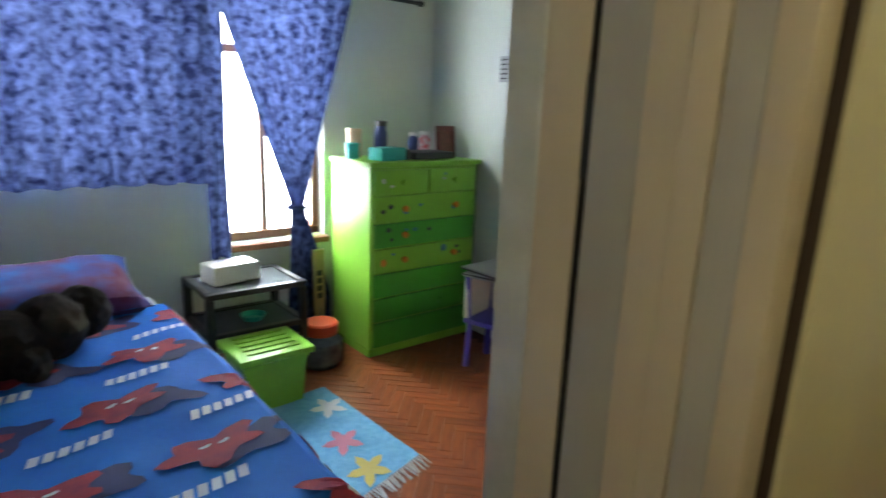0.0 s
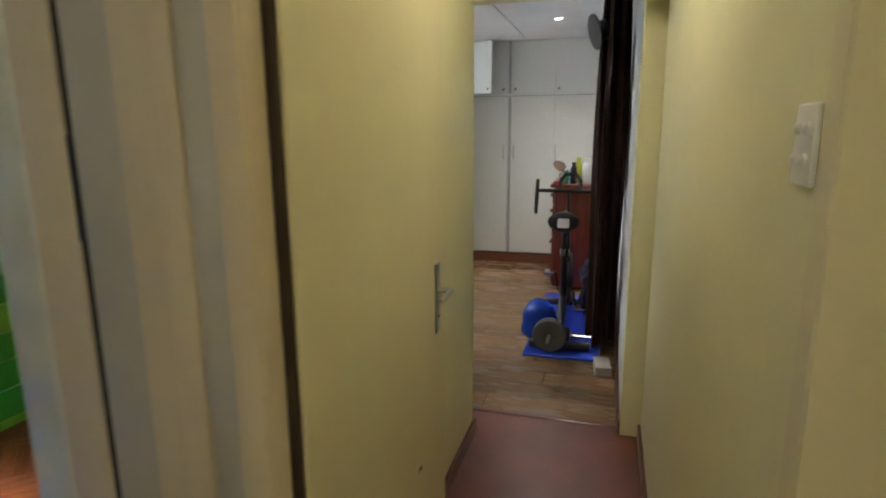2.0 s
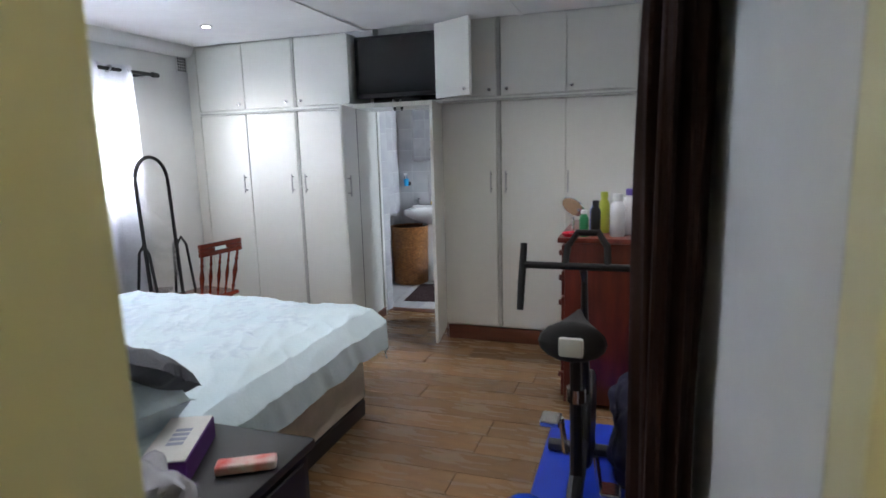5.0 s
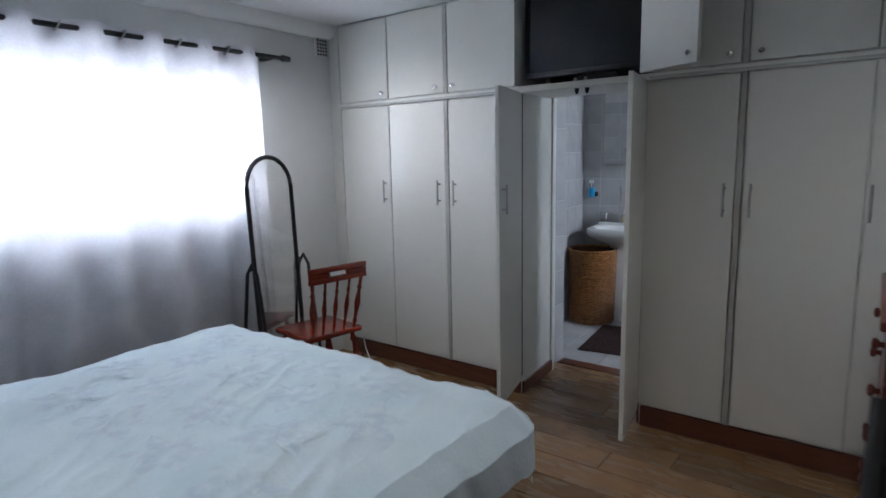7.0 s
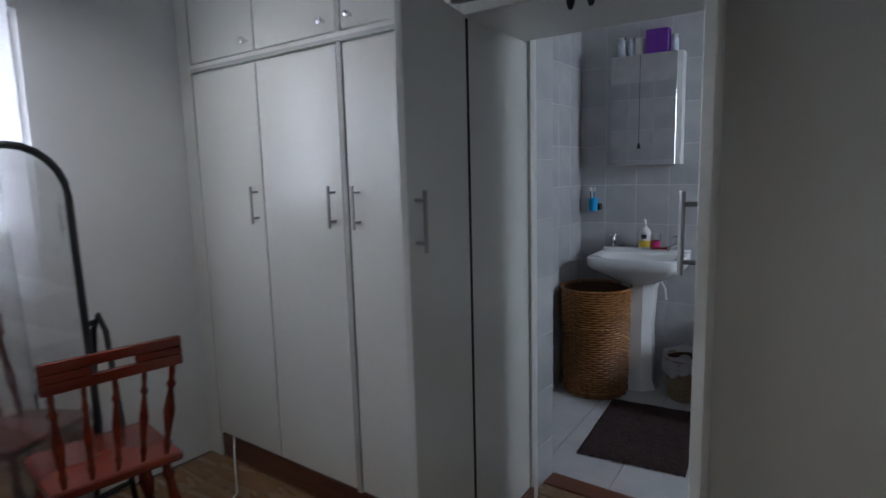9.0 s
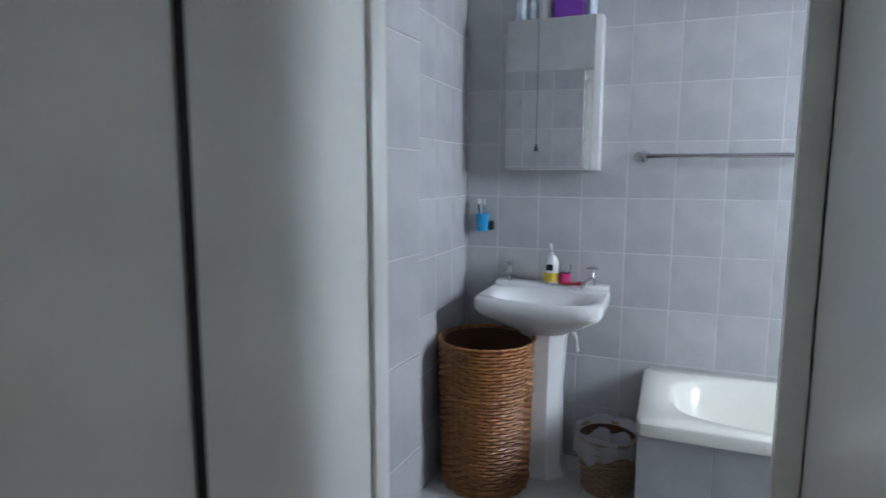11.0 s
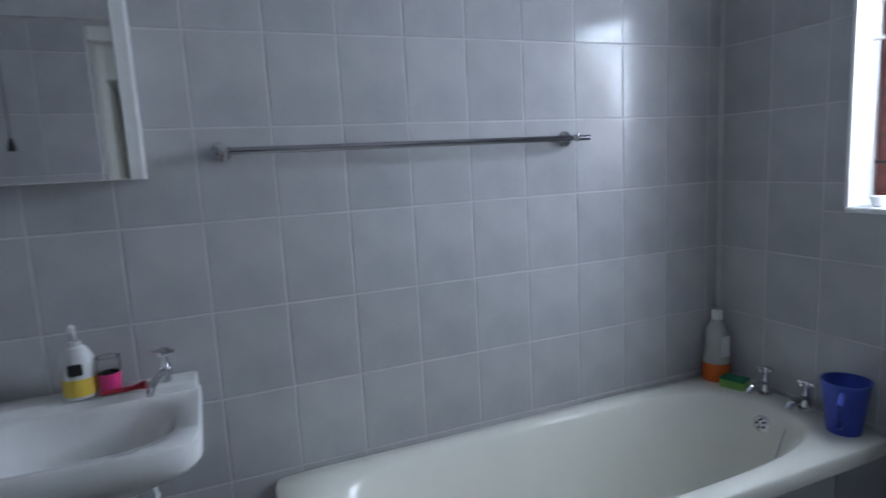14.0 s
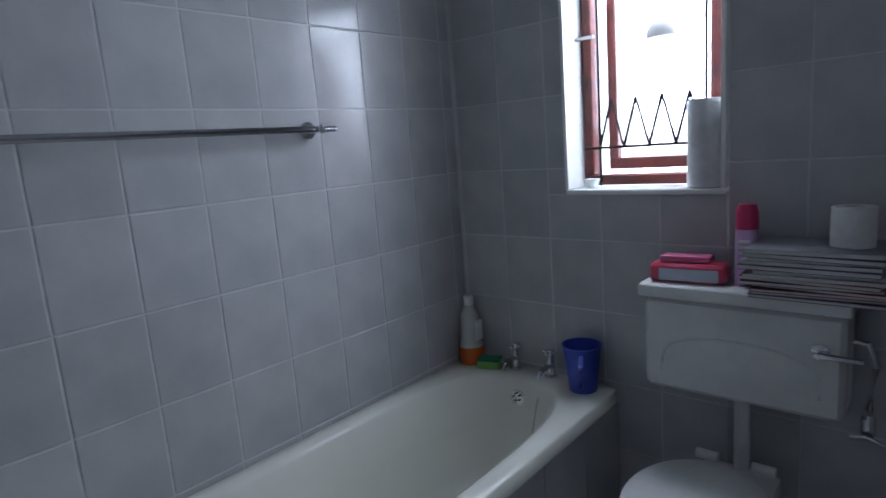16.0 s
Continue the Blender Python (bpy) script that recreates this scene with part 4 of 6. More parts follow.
def cover(x, y):
    """A point on the big duvet, over the edges of the mattress."""
    ex = max(0.0, x - 2.05)
    ey = max(0.0, 0.12 - y) if y < 1 else -max(0.0, y - 1.84)
    e = math.hypot(ex, ey)
    n1 = noise.noise(Vector((x * 2.2, y * 2.4, 0)))
    n2 = noise.noise(Vector((x * 7 + n1, y * 5, 4)))
    ridge = 1 - abs(noise.noise(Vector((x * 2.5 + y * 1.2, y * 8 - x * 3 + 0.8 * n1, 9))))
    corner = max(0.0, 1 - math.hypot(x - 1.95, y - 0.15) / 0.75)
    fan = math.sin(26 * math.atan2(x - 2.35, y + 0.35) + 3 * n1)
    z = 0.635 + 0.016 * n1 + 0.006 * n2 + 0.010 * ridge ** 6 + 0.007 * corner * fan
    inside = max(0.0, min(2.05 - x, y - 0.12, 1.84 - y))
    z -= 0.04 * max(0.0, 1 - inside / 0.3) ** 2
    px, py = min(x, 2.05), min(max(y, 0.12), 1.84)
    if e:
        k = min(e, 0.11) / e
        bow = 1 - math.exp(-e * 7)
        px += ex * k
        py -= ey * k
        a = math.atan2(ey, ex + 1e-6)
        crease = 0.016 * noise.noise(Vector(((x + 0.5 * y if abs(ey) > ex else y) * 13, e * 2, 1))) * bow
        px += crease * math.cos(a)
        py -= crease * math.sin(a)
        z -= max(0.0, e - 0.03) * 0.95 + 0.02 * bow
    return Vector((px, py, max(z, 0.24 + 0.03 * n1)))


part("duvet", sheet(B(), 170, 170, lambda u, v: cover(0.35 + u * 1.96, -0.14 + v * 2.29)), LINEN, mb, "pale blue-white cotton duvet")
for i in range(4):
    for j in range(4):
        cx, cy = 1.1 + i * 0.24, 0.35 + j * 0.34 + (i % 2) * 0.15
        def petal(u, v, cx=cx, cy=cy):
            t = u * 6.283
            r = 0.1 * v * (1 + 0.3 * math.sin(6 * t))
            p = cover(cx + r * math.cos(t), cy + r * 1.2 * math.sin(t))
            return p + Vector((0, 0, 0.004))
        part("damask_flower", sheet(B(), 24, 3, petal), LINEN2, mb, smooth=0)
pillow("pillow", pose(4.86, 4.30, 0.73, 0, 10, 6), 0.5, 0.75, 0.13, LINEN, "white pillow in a rumpled cotton case")
pillow("pillow", pose(4.85, 5.3, 0.70, 0, 8, -3), 0.5, 0.75, 0.1, LINEN, "white pillow in a rumpled cotton case")
pillow("cushion", pose(5.03, 4.15, 0.84, 15, 32, 20), 0.27, 0.47, 0.06, GREYP, "dark grey embossed velvet cushion")
ns = thing("nightstand", pose(4.77, 3.78, 0), "black nightstand cluttered with boxes", "nightstand")
part("body", box(B(), -0.4, 0.4, -0.24, 0.14, 0.0, 0.55, 0.008, seg=2), BLACK, ns)
part("top", box(B(), -0.42, 0.42, -0.26, 0.15, 0.55, 0.58, 0.006, seg=2), BLACK, ns)
for z in (0.08, 0.31):
    part("drawer", box(B(), -0.36, 0.36, -0.252, -0.24, z, z + 0.21, 0.004), BLACK, ns)
VIOLET = mat("violet_card", (0.11, 0.02, 0.22), 0.5, fine=0.06)
tx = thing("tissue_box", pose(4.94, 3.855, 0.581, 0, 0, 25), "white and purple tissue box on the nightstand", "tissue box")
part("carton", box(B(), -0.15, 0.15, -0.07, 0.07, 0, 0.075, 0.003), VIOLET, tx)
part("top_face", box(B(), -0.148, 0.148, -0.068, 0.068, 0.0755, 0.079, 0.002), WHITEP, tx)
for k in range(4):
    part("print", box(B(), -0.05 + k * 0.03, -0.03 + k * 0.03, -0.03, 0.02, 0.0791, 0.0797), mat("grey_print", (0.35, 0.38, 0.5), 0.6), tx)
pb = thing("plastic_bag", pose(4.62, 3.70, 0.581), "crumpled clear plastic bag on the nightstand", "bag")
bm = B()
bmesh.ops.create_icosphere(bm, subdivisions=4, radius=0.14)
for v in bm.verts:
    v.co.z = v.co.z * 0.6 + 0.085
    v.co += v.normal * 0.05 * noise.noise(v.co * 16)
    v.co.z = max(v.co.z, 0.0)
part("film", bm, mat("crumpled_film", (0.5, 0.5, 0.55), 0.15, scale=20, fine=0.2, bump=0.6), pb)
solid("tube", box(B(), -0.03, 0.03, -0.09, 0.09, 0, 0.03, 0.012, seg=3), mat("white_red_tube", (0.7, 0.65, 0.6), 0.3, second=(0.7, 0.05, 0.03), scale=12), "white tube with red print on the nightstand", "tube", pose(4.96, 3.62, 0.581, 0, 0, 30))
bl = thing("bedside_lamp", pose(4.515, 3.84, 0.581), "bedside lamp with a black drum shade", "lamp")
part("foot", lathe(B(), [(0, 0), (0.08, 0), (0.08, 0.02), (0.03, 0.05), (0.05, 0.2), (0.02, 0.36), (0.012, 0.7)], 20), BLACK, bl)
part("shade", lathe(B(), [(0.155, 0.63), (0.145, 0.89), (0.141, 0.89), (0.151, 0.63), (0.155, 0.63)], 32), mat("black_shade", (0.012, 0.012, 0.016), 0.9, fine=0.2), bl, "black fabric drum shade")

# ---- standing mirror and chair ----
mr = thing("standing_mirror", pose(7.13, 6.02, 0, 0, 0, 8), "arched free-standing mirror in a black tube frame", "mirror")
arch = [(-0.185, 0, 0.27)] + [(-0.185, 0, 0.28 + 1.06 * k / 6) for k in range(1, 7)] + [(-0.185 * math.cos(t), 0, 1.34 + 0.185 * math.sin(t)) for t in [math.pi * k / 12 for k in range(1, 12)]] + [(0.185, 0, 1.34 - 1.06 * k / 6) for k in range(0, 7)]
tilt = pose(0, 0, 0.85) @ pose(0, 0, 0, -2) @ pose(0, 0, -0.85)
fm = B()
tube(fm, [tilt @ Vector(p) for p in arch], 0.014, closed=True)
frm = part("mirror_frame", fm, BLACK, mr)
gm = B()
f = gm.faces.new([gm.verts.new(tilt @ Vector((p[0] * 0.96, 0.0, p[2]))) for p in arch])
bmesh.ops.solidify(gm, geom=[f], thickness=0.004)
part("mirror_glass", gm, MIRROR, mr, "silvered mirror glass", smooth=0)
for s in (-1, 1):
    part("stand", tube(B(), [(s * 0.225, -0.16, 0.01), (s * 0.225, -0.13, 0.2), (s * 0.225, -0.06, 0.82), (s * 0.225, -0.02, 0.88), (s * 0.225, 0.02, 0.82), (s * 0.225, 0.11, 0.2), (s * 0.225, 0.14, 0.01)], 0.011), BLACK, mr)
    part("pivot", rod(B(), (s * 0.185, 0, 0.85), (s * 0.22, 0, 0.85), 0.012), BLACK, mr)
part("crossbar", rod(B(), (-0.225, -0.12, 0.22), (0.225, -0.12, 0.22), 0.01), BLACK, mr)


def spindle(bm, p0, p1, r):
    """A turned baluster from p0 to p1."""
    prof = [(0.5, 0), (0.6, 0.08), (0.9, 0.13), (0.55, 0.17), (0.75, 0.3), (1.15, 0.48), (0.8, 0.62), (0.55, 0.72), (0.95, 0.77), (0.55, 0.82), (0.65, 0.92), (0.5, 1)]
    p0, p1 = Vector(p0), Vector(p1)
    d = p1 - p0
    m = Matrix.Translation(p0) @ d.to_track_quat("Z", "Y").to_matrix().to_4x4()
    return lathe(bm, [(r * a, d.length * b) for a, b in prof], 12, m)


chair = thing("chair", pose(7.205, 5.735, 0, 0, 0, -8), "red-brown turned wooden chair with spindle back", "chair")
seat = B()
box(seat, -0.20, 0.20, -0.19, 0.19, 0.43, 0.465, 0.016, seg=3)
part("seat", seat, REDWOOD, chair)
for sx in (-1, 1):
    for sy in (-1, 1):
        part("leg", spindle(B(), (sx * 0.15, sy * 0.14, 0.435), (sx * 0.20, sy * 0.19, 0.0), 0.024), REDWOOD, chair)
    part("stretcher", spindle(B(), (sx * 0.18, -0.165, 0.17), (sx * 0.18, 0.165, 0.17), 0.014), REDWOOD, chair)
part("stretcher", spindle(B(), (-0.18, 0, 0.17), (0.18, 0, 0.17), 0.014), REDWOOD, chair)
for k in range(5):
    x = -0.15 + k * 0.075
    part("spindle", spindle(B(), (x, -0.165, 0.46), (x * 1.15, -0.235, 0.80), 0.017 if k in (0, 4) else 0.013), REDWOOD, chair)
bm = B()
for x0, x1, z0, z1 in ((-0.2, 0.2, 0.79, 0.825), (-0.2, -0.06, 0.826, 0.85), (0.06, 0.2, 0.826, 0.85), (-0.2, 0.2, 0.851, 0.885)):
    box(bm, x0, x1, -0.255, -0.23, z0, z1, 0.006, seg=2)
part("top_rail", bm, REDWOOD, chair)
cb = solid("cable", tube(B(), [(7.55, 5.9, 0.01), (7.62, 5.75, 0.012), (7.75, 5.82, 0.02), (7.85, 5.98, 0.10), (7.9, 6.05, 0.16)], 0.004, 6), WHITEP, "thin white cable on the floor by the wardrobe", "cable")

# ---- red chest with toiletries ----
rc = thing("chest_of_drawers", pose(6.9, 2.38, 0), "red-brown wooden chest of drawers with round knobs", "chest of drawers")
part("body", box(B(), 0, 0.8, 0.0, 0.52, 0.03, 0.985, 0.006, seg=2), DARKWOOD, rc)
part("top", box(B(), -0.02, 0.82, -0.01, 0.56, 0.985, 1.015, 0.008, seg=2), DARKWOOD, rc)
for k in range(6):
    z = 0.06 + k * 0.153
    d = part("drawer", box(B(), 0.02, 0.78, 0.521, 0.54, z, z + 0.142, 0.006, seg=2), DARKWOOD, rc)
    for x in (0.18, 0.62):
        part("knob", lathe(B(), [(0.01, 0), (0.009, 0.012), (0.02, 0.022), (0.018, 0.032), (0, 0.036)], 12, pose(x, 0.54, z + 0.07, -90)), DARKWOOD, d)
WH = mat("white_bottle", (0.7, 0.7, 0.7), 0.35)
GRB = mat("green_bottle", (0.05, 0.3, 0.12), 0.3)
YLB = mat("yellow_green_bottle", (0.4, 0.45, 0.05), 0.3)
for x, y, r, hh, mt, cp, lb in ((6.98, 2.62, 0.04, 0.24, WH, WHITEP, "white lotion bottle on the chest"), (7.08, 2.55, 0.045, 0.26, WH, mat("violet_cap", (0.15, 0.1, 0.4), 0.4), "white bottle with a violet cap"), (7.0, 2.74, 0.028, 0.2, BLACK, BLACK, "slim black bottle on the chest"), (7.12, 2.70, 0.032, 0.24, YLB, YLB, "yellow-green bottle on the chest"), (6.95, 2.80, 0.026, 0.15, GRB, WHITEP, "small green bottle on the chest"), (7.2, 2.6, 0.035, 0.2, mat("pink_bottle", (0.6, 0.15, 0.25), 0.35), WHITEP, "pink bottle on the chest"), (7.22, 2.76, 0.03, 0.17, mat("blue_bottle", (0.1, 0.15, 0.5), 0.35), WHITEP, "blue bottle on the chest"), (7.05, 2.48, 0.04, 0.2, BLACK, BLACK, "black hair product bottle")):
    bottle("bottle", x, y, 1.016, r, hh, mt, cp, lb, 0.6, "toiletries on the chest")
sm = thing("table_mirror", pose(7.03, 2.87, 1.016), "small tilted chrome table mirror on the chest", "mirror")
part("foot", lathe(B(), [(0, 0), (0.05, 0), (0.045, 0.01), (0.01, 0.02), (0.008, 0.1), (0, 0.1)], 18), CHROME, sm)
part("disc", lathe(B(), [(0.07, -0.004), (0.075, 0), (0.07, 0.004), (0, 0.005)], 24, pose(0, 0.0, 0.16, 25, 50)), CHROME, sm)
solid("dish", lathe(B(), [(0, 0), (0.045, 0), (0.055, 0.02), (0.05, 0.02), (0.04, 0.005), (0, 0.005)], 18), mat("red_dish", (0.6, 0.03, 0.06), 0.3), "small red dish on the chest", "dish", pose(6.95, 2.87, 1.016))

# ---- brown curtain at the opening ----
bc = thing("curtain", pose(0, 0, 0), "dark brown heavy curtain hanging in folds", "curtain")
def bfold(u, v):
    t = u * 6.283
    r = 1 + 0.22 * math.sin(7 * t + 2 * v) + 0.1 * math.sin(15 * t)
    w = 0.75 + 0.25 * v + 0.1 * math.sin(v * 5)
    return Vector((5.55 + 0.28 * w * r * math.cos(t), 2.42 + 0.095 * w * r * math.sin(t), 2.40 - 2.34 * v))
part("panel", sheet(B(), 90, 30, bfold), BROWNC, bc)
part("heading", box(B(), 5.2, 5.9, 2.36, 2.44, 2.38, 2.42, 0.005), BLACK, bc)
solid("hat", lathe(B(), [(0, 0), (0.11, 0), (0.11, 0.01), (0.07, 0.02), (0.06, 0.08), (0, 0.1)], 20), BLACK, "dark cap hooked on the curtain", "hat", pose(5.35, 2.55, 2.12, 75, 0, 20))
# ---- exercise bike, mat and small things ----
solid("exercise_mat", box(B(), 5.15, 6.7, 2.42, 2.93, 0, 0.015, 0.004), BLUE, "blue foam exercise mat on the floor", "mat")
bk = thing("exercise_bike", pose(5.85, 2.705, 0.016), "black exercise bike with drop handlebars", "exercise bike")
for x in (-0.55, 0.5):
    part("foot", rod(B(), (x, -0.22, 0.03), (x, 0.2, 0.03), 0.03), BLACK, bk)
part("spine", tube(B(), [(-0.55, 0, 0.05), (-0.2, 0, 0.25), (0.25, 0, 0.3), (0.5, 0, 0.05)], 0.03), BLACK, bk)
part("seat_post", tube(B(), [(-0.15, 0, 0.25), (-0.26, 0, 0.78)], [0.026, 0.02]), BLACK, bk)
part("front_post", tube(B(), [(0.2, 0, 0.3), (0.06, 0, 0.98), (0.01, 0, 1.04)], [0.026, 0.012, 0.016]), BLACK, bk)
sd = B()
sheet(sd, 18, 16, lambda u, v: Vector((-0.42 + 0.27 * u, (0.115 * (1 - u) ** 1.3 + 0.022) * min(1.0, u * 7) ** 0.5 * math.cos(v * 6.283), 0.855 + 0.07 * min(1.0, u * 7 + 0.02) ** 0.5 * math.sin(v * 6.283) + 0.02 * (1 - u))))
ss = part("saddle", sd, RUBBER, bk, "black padded saddle")
part("saddle_patch", box(B(), -0.428, -0.385, -0.04, 0.04, 0.835, 0.90, 0.012, seg=2), WHITEP, ss, "white rear patch")
part("clamp", lathe(B(), [(0.035, 0), (0.035, 0.05), (0.0, 0.05)], 14, pose(-0.22, 0, 0.60)), CHROME, bk)
hb = B()
tube(hb, [(0.0, 0.23, 1.05), (0.0, 0.1, 1.05), (0.0, -0.2, 1.05)], 0.014)
part("handlebar", hb, RUBBER, bk)
for s in (0.235, -0.2):
    part("drop_grip", tube(B(), [(0.03, s, 1.13), (0.0, s, 1.05), (-0.03, s, 0.98), (-0.06, s, 0.88)], [0.013, 0.015, 0.015, 0.013]), RUBBER, bk)
part("arm_rest", tube(B(), [(0.0, 0.07, 1.05), (0.05, 0.065, 1.12), (0.08, 0.03, 1.17), (0.08, -0.05, 1.17), (0.05, -0.085, 1.12), (0.0, -0.09, 1.05)], 0.014), RUBBER, bk)
part("flywheel", lathe(B(), [(0.0, -0.03), (0.2, -0.03), (0.215, -0.02), (0.215, 0.02), (0.2, 0.03), (0, 0.03)], 32, pose(0.28, 0, 0.3, 90)), BLACK, bk)
for s in (-1, 1):
    part("pedal", box(B(), -0.06, 0.04, s * 0.12 - 0.04, s * 0.12 + 0.04, 0.26 + s * 0.14, 0.285 + s * 0.14, 0.005), CHROME, bk)
    part("crank", rod(B(), (0, s * 0.06, 0.27), (0, s * 0.08, 0.27 + s * 0.15), 0.012), CHROME, bk)
db = thing("barbell", pose(5.25, 2.76, 0.016), "short barbell with grey weight plates on the mat", "weights")
for x in (-0.03, 0.02):
    part("plate", lathe(B(), [(0, -0.012), (0.11, -0.012), (0.115, 0), (0.11, 0.012), (0, 0.012)], 28, pose(x, 0, 0.117, 0, 90)), mat("grey_iron", (0.09, 0.085, 0.08), 0.5, fine=0.2), db)
part("bar", rod(B(), (-0.16, 0, 0.117), (0.3, 0, 0.117), 0.013), STEEL, db)
d2 = thing("dumbbell", pose(5.42, 2.55, 0.016), "black and chrome dumbbell on the mat", "weights")
part("bar", rod(B(), (0, -0.14, 0.06), (0, 0.18, 0.06), 0.014), CHROME, d2)
for y in (-0.1, 0.1):
    part("plate", lathe(B(), [(0, -0.02), (0.055, -0.02), (0.06, 0), (0.055, 0.02), (0, 0.02)], 20, pose(0, y, 0.061, 90)), BLACK, d2)
bw = thing("sports_bag", pose(5.42, 2.85, 0.016), "crumpled blue plastic bag by the weights", "bag")
bm = B()
bmesh.ops.create_icosphere(bm, subdivisions=3, radius=0.13)
for v in bm.verts:
    v.co.z = max(0.0, v.co.z * 1.2 + 0.15)
    v.co += v.normal * 0.04 * noise.noise(v.co * 9)
    v.co.z = max(0.0, v.co.z)
part("film", bm, mat("blue_film", (0.01, 0.06, 0.5), 0.25, bump=0.4), bw)
solid("brick_block", box(B(), -0.09, 0.09, -0.05, 0.05, 0, 0.06, 0.005), mat("grey_block", (0.45, 0.43, 0.4), 0.8, bump=0.4, scale=20), "pale grey block on the floor by the wall", "block", pose(5.02, 2.40, 0, 0, 0, 5))
bx = thing("clothes_pile", pose(6.3, 2.5, 0.016), "dark pile of clothes and shoes behind the bike", "clothes")
bm = B()
bmesh.ops.create_icosphere(bm, subdivisions=5, radius=1.0)
for v in bm.verts:
    v.co = Vector((v.co.x * 0.33, v.co.y * 0.11, v.co.z * 0.22 + 0.2))
    v.co += v.normal * (0.07 * noise.noise(v.co * 7) + 0.03 * noise.noise(v.co * 18))
    v.co.z = max(0, v.co.z)
part("cloth", bm, mat("dark_blue_cloth", (0.015, 0.015, 0.04), 0.9, bump=0.5, fine=0.4, scale=15), bx)

# ---- bathroom ----
ROOT = BATH
wx = window_unit("window_4", pose(9.10, 2.45, 1.20), 0.49, 0.92, [], [], FRAMEWOOD, "red-brown wooden bathroom window, casement ajar", 0.06, 0.035)
sash = part("casement", box(box(box(box(B(), 0.05, 0.43, -0.05, -0.01, 0.05, 0.09, 0.004), 0.05, 0.43, -0.05, -0.01, 0.83, 0.87, 0.004), 0.05, 0.085, -0.049, -0.011, 0.09, 0.83, 0.004), 0.395, 0.43, -0.049, -0.011, 0.09, 0.83, 0.004), FRAMEWOOD, wx)
IRON = mat("dark_burglar_bar", (0.03, 0.025, 0.025), 0.5, 0.6)
bars = thing("burglar_bars", pose(9.10, 2.525, 1.20), "dark iron diamond burglar bars in the window", "burglar bars")
for z in (0.13, 0.85):
    part("bar", rod(B(), (0.01, 0, z), (0.48, 0, z), 0.0045, n=6), IRON, bars)
part("bar", rod(B(), (0.07, 0, 0.0), (0.07, 0, 0.9), 0.005, n=6), IRON, bars)
part("bar", rod(B(), (0.42, 0, 0.0), (0.42, 0, 0.9), 0.005, n=6), IRON, bars)
for k in range(4):
    x = 0.075 + k * 0.0865
    for z0, z1 in ((0.13, 0.29), (0.69, 0.85)):
        part("diagonal", rod(B(), (x, 0, z0), (x + 0.0865 / 2, 0, z1), 0.0045, n=6), IRON, bars)
        part("diagonal", rod(B(), (x + 0.0865, 0, z0), (x + 0.0865 / 2, 0, z1), 0.0055, n=6), IRON, bars)
for z in (0.5, 0.78):
    part("stay", rod(B(), (0.49, 0.02, z), (0.41, 0.05, z - 0.005), 0.006, n=8), STEEL, bars)
setting("backdrop_bath", box(B(), 7.6, 11.2, 1.2, 1.25, -0.5, 3.5), BACK, "glaring daylight outside the bathroom", "backdrop")
setting("sill_bath", box(B(), 9.086, 9.604, 2.40, 2.63, 1.178, 1.196, 0.004), PORC, "white window sill", "trim")
setting("reveal_bath_window", box(box(B(), 9.086, 9.098, 2.42, 2.63, 1.197, 2.1), 9.592, 9.604, 2.42, 2.63, 1.197, 2.1), PORC, "white window reveal", "trim")
solid("paper_roll", lathe(B(), [(0.02, 0), (0.055, 0), (0.057, 0.004), (0.057, 0.256), (0.055, 0.26), (0.02, 0.26), (0.02, 0)], 28), mat("white_paper", (0.75, 0.75, 0.76), 0.9, bump=0.2, scale=30), "white kitchen paper roll on the window sill", "paper roll", pose(9.155, 2.565, 1.197))
solid("egg_cup", lathe(B(), [(0, 0), (0.02, 0), (0.03, 0.03), (0.026, 0.03), (0, 0.01)], 16), PORC, "small white dish on the window sill", "dish", pose(9.54, 2.56, 1.197))
of = thing("outdoor_lamp", pose(9.36, 2.36, 1.685), "grey lamp hood seen outside the window", "lamp")
part("hood", lathe(B(), [(0.055, 0), (0.056, 0.02), (0.04, 0.055), (0.012, 0.075), (0, 0.075)], 16), mat("grey_hood", (0.2, 0.2, 0.19), 0.6), of)
part("hanger", rod(B(), (0, 0, 0.07), (0, 0, 0.42), 0.004), IRON, of)

# bath
bt = thing("bathtub", pose(0, 0, 0), "cream enamel bathtub built in with tiled sides", "bathtub")
X0, X1, Y0, Y1, ZR = 9.425, 10.088, 2.622, 4.37, 0.505


def tub_pt(u, v):
    """Rings from the outer rim inwards and down to the bottom; v round the tub."""
    t = v * 6.28318
    cx, cy = (X0 + X1) / 2, (Y0 + Y1) / 2
    c, s = math.cos(t), math.sin(t)
    def se(ax, ay, p):
        k = (abs(c) ** p + abs(s) ** p) ** (1 / p)
        return (c / k * ax, s / k * ay)
    A, L = (X1 - X0) / 2, (Y1 - Y0) / 2
    rings = [(A, L, 40, ZR - 0.05), (A, L, 40, ZR - 0.006), (A - 0.006, L - 0.006, 30, ZR), (A - 0.06, L - 0.10, 3.6, ZR), (A - 0.075, L - 0.12, 3.4, ZR - 0.012), (A - 0.105, L - 0.17, 3.3, ZR - 0.18), (A - 0.135, L - 0.22, 3.3, ZR - 0.33), (A - 0.19, L - 0.28, 3.5, ZR - 0.38), (0.02, 0.1, 2, ZR - 0.385)]
    i = min(len(rings) - 1, int(round(u * (len(rings) - 1))))
    ax, ay, p, z = rings[i]
    x, y = se(ax, ay, p)
    return Vector((cx + x, cy + y, z))


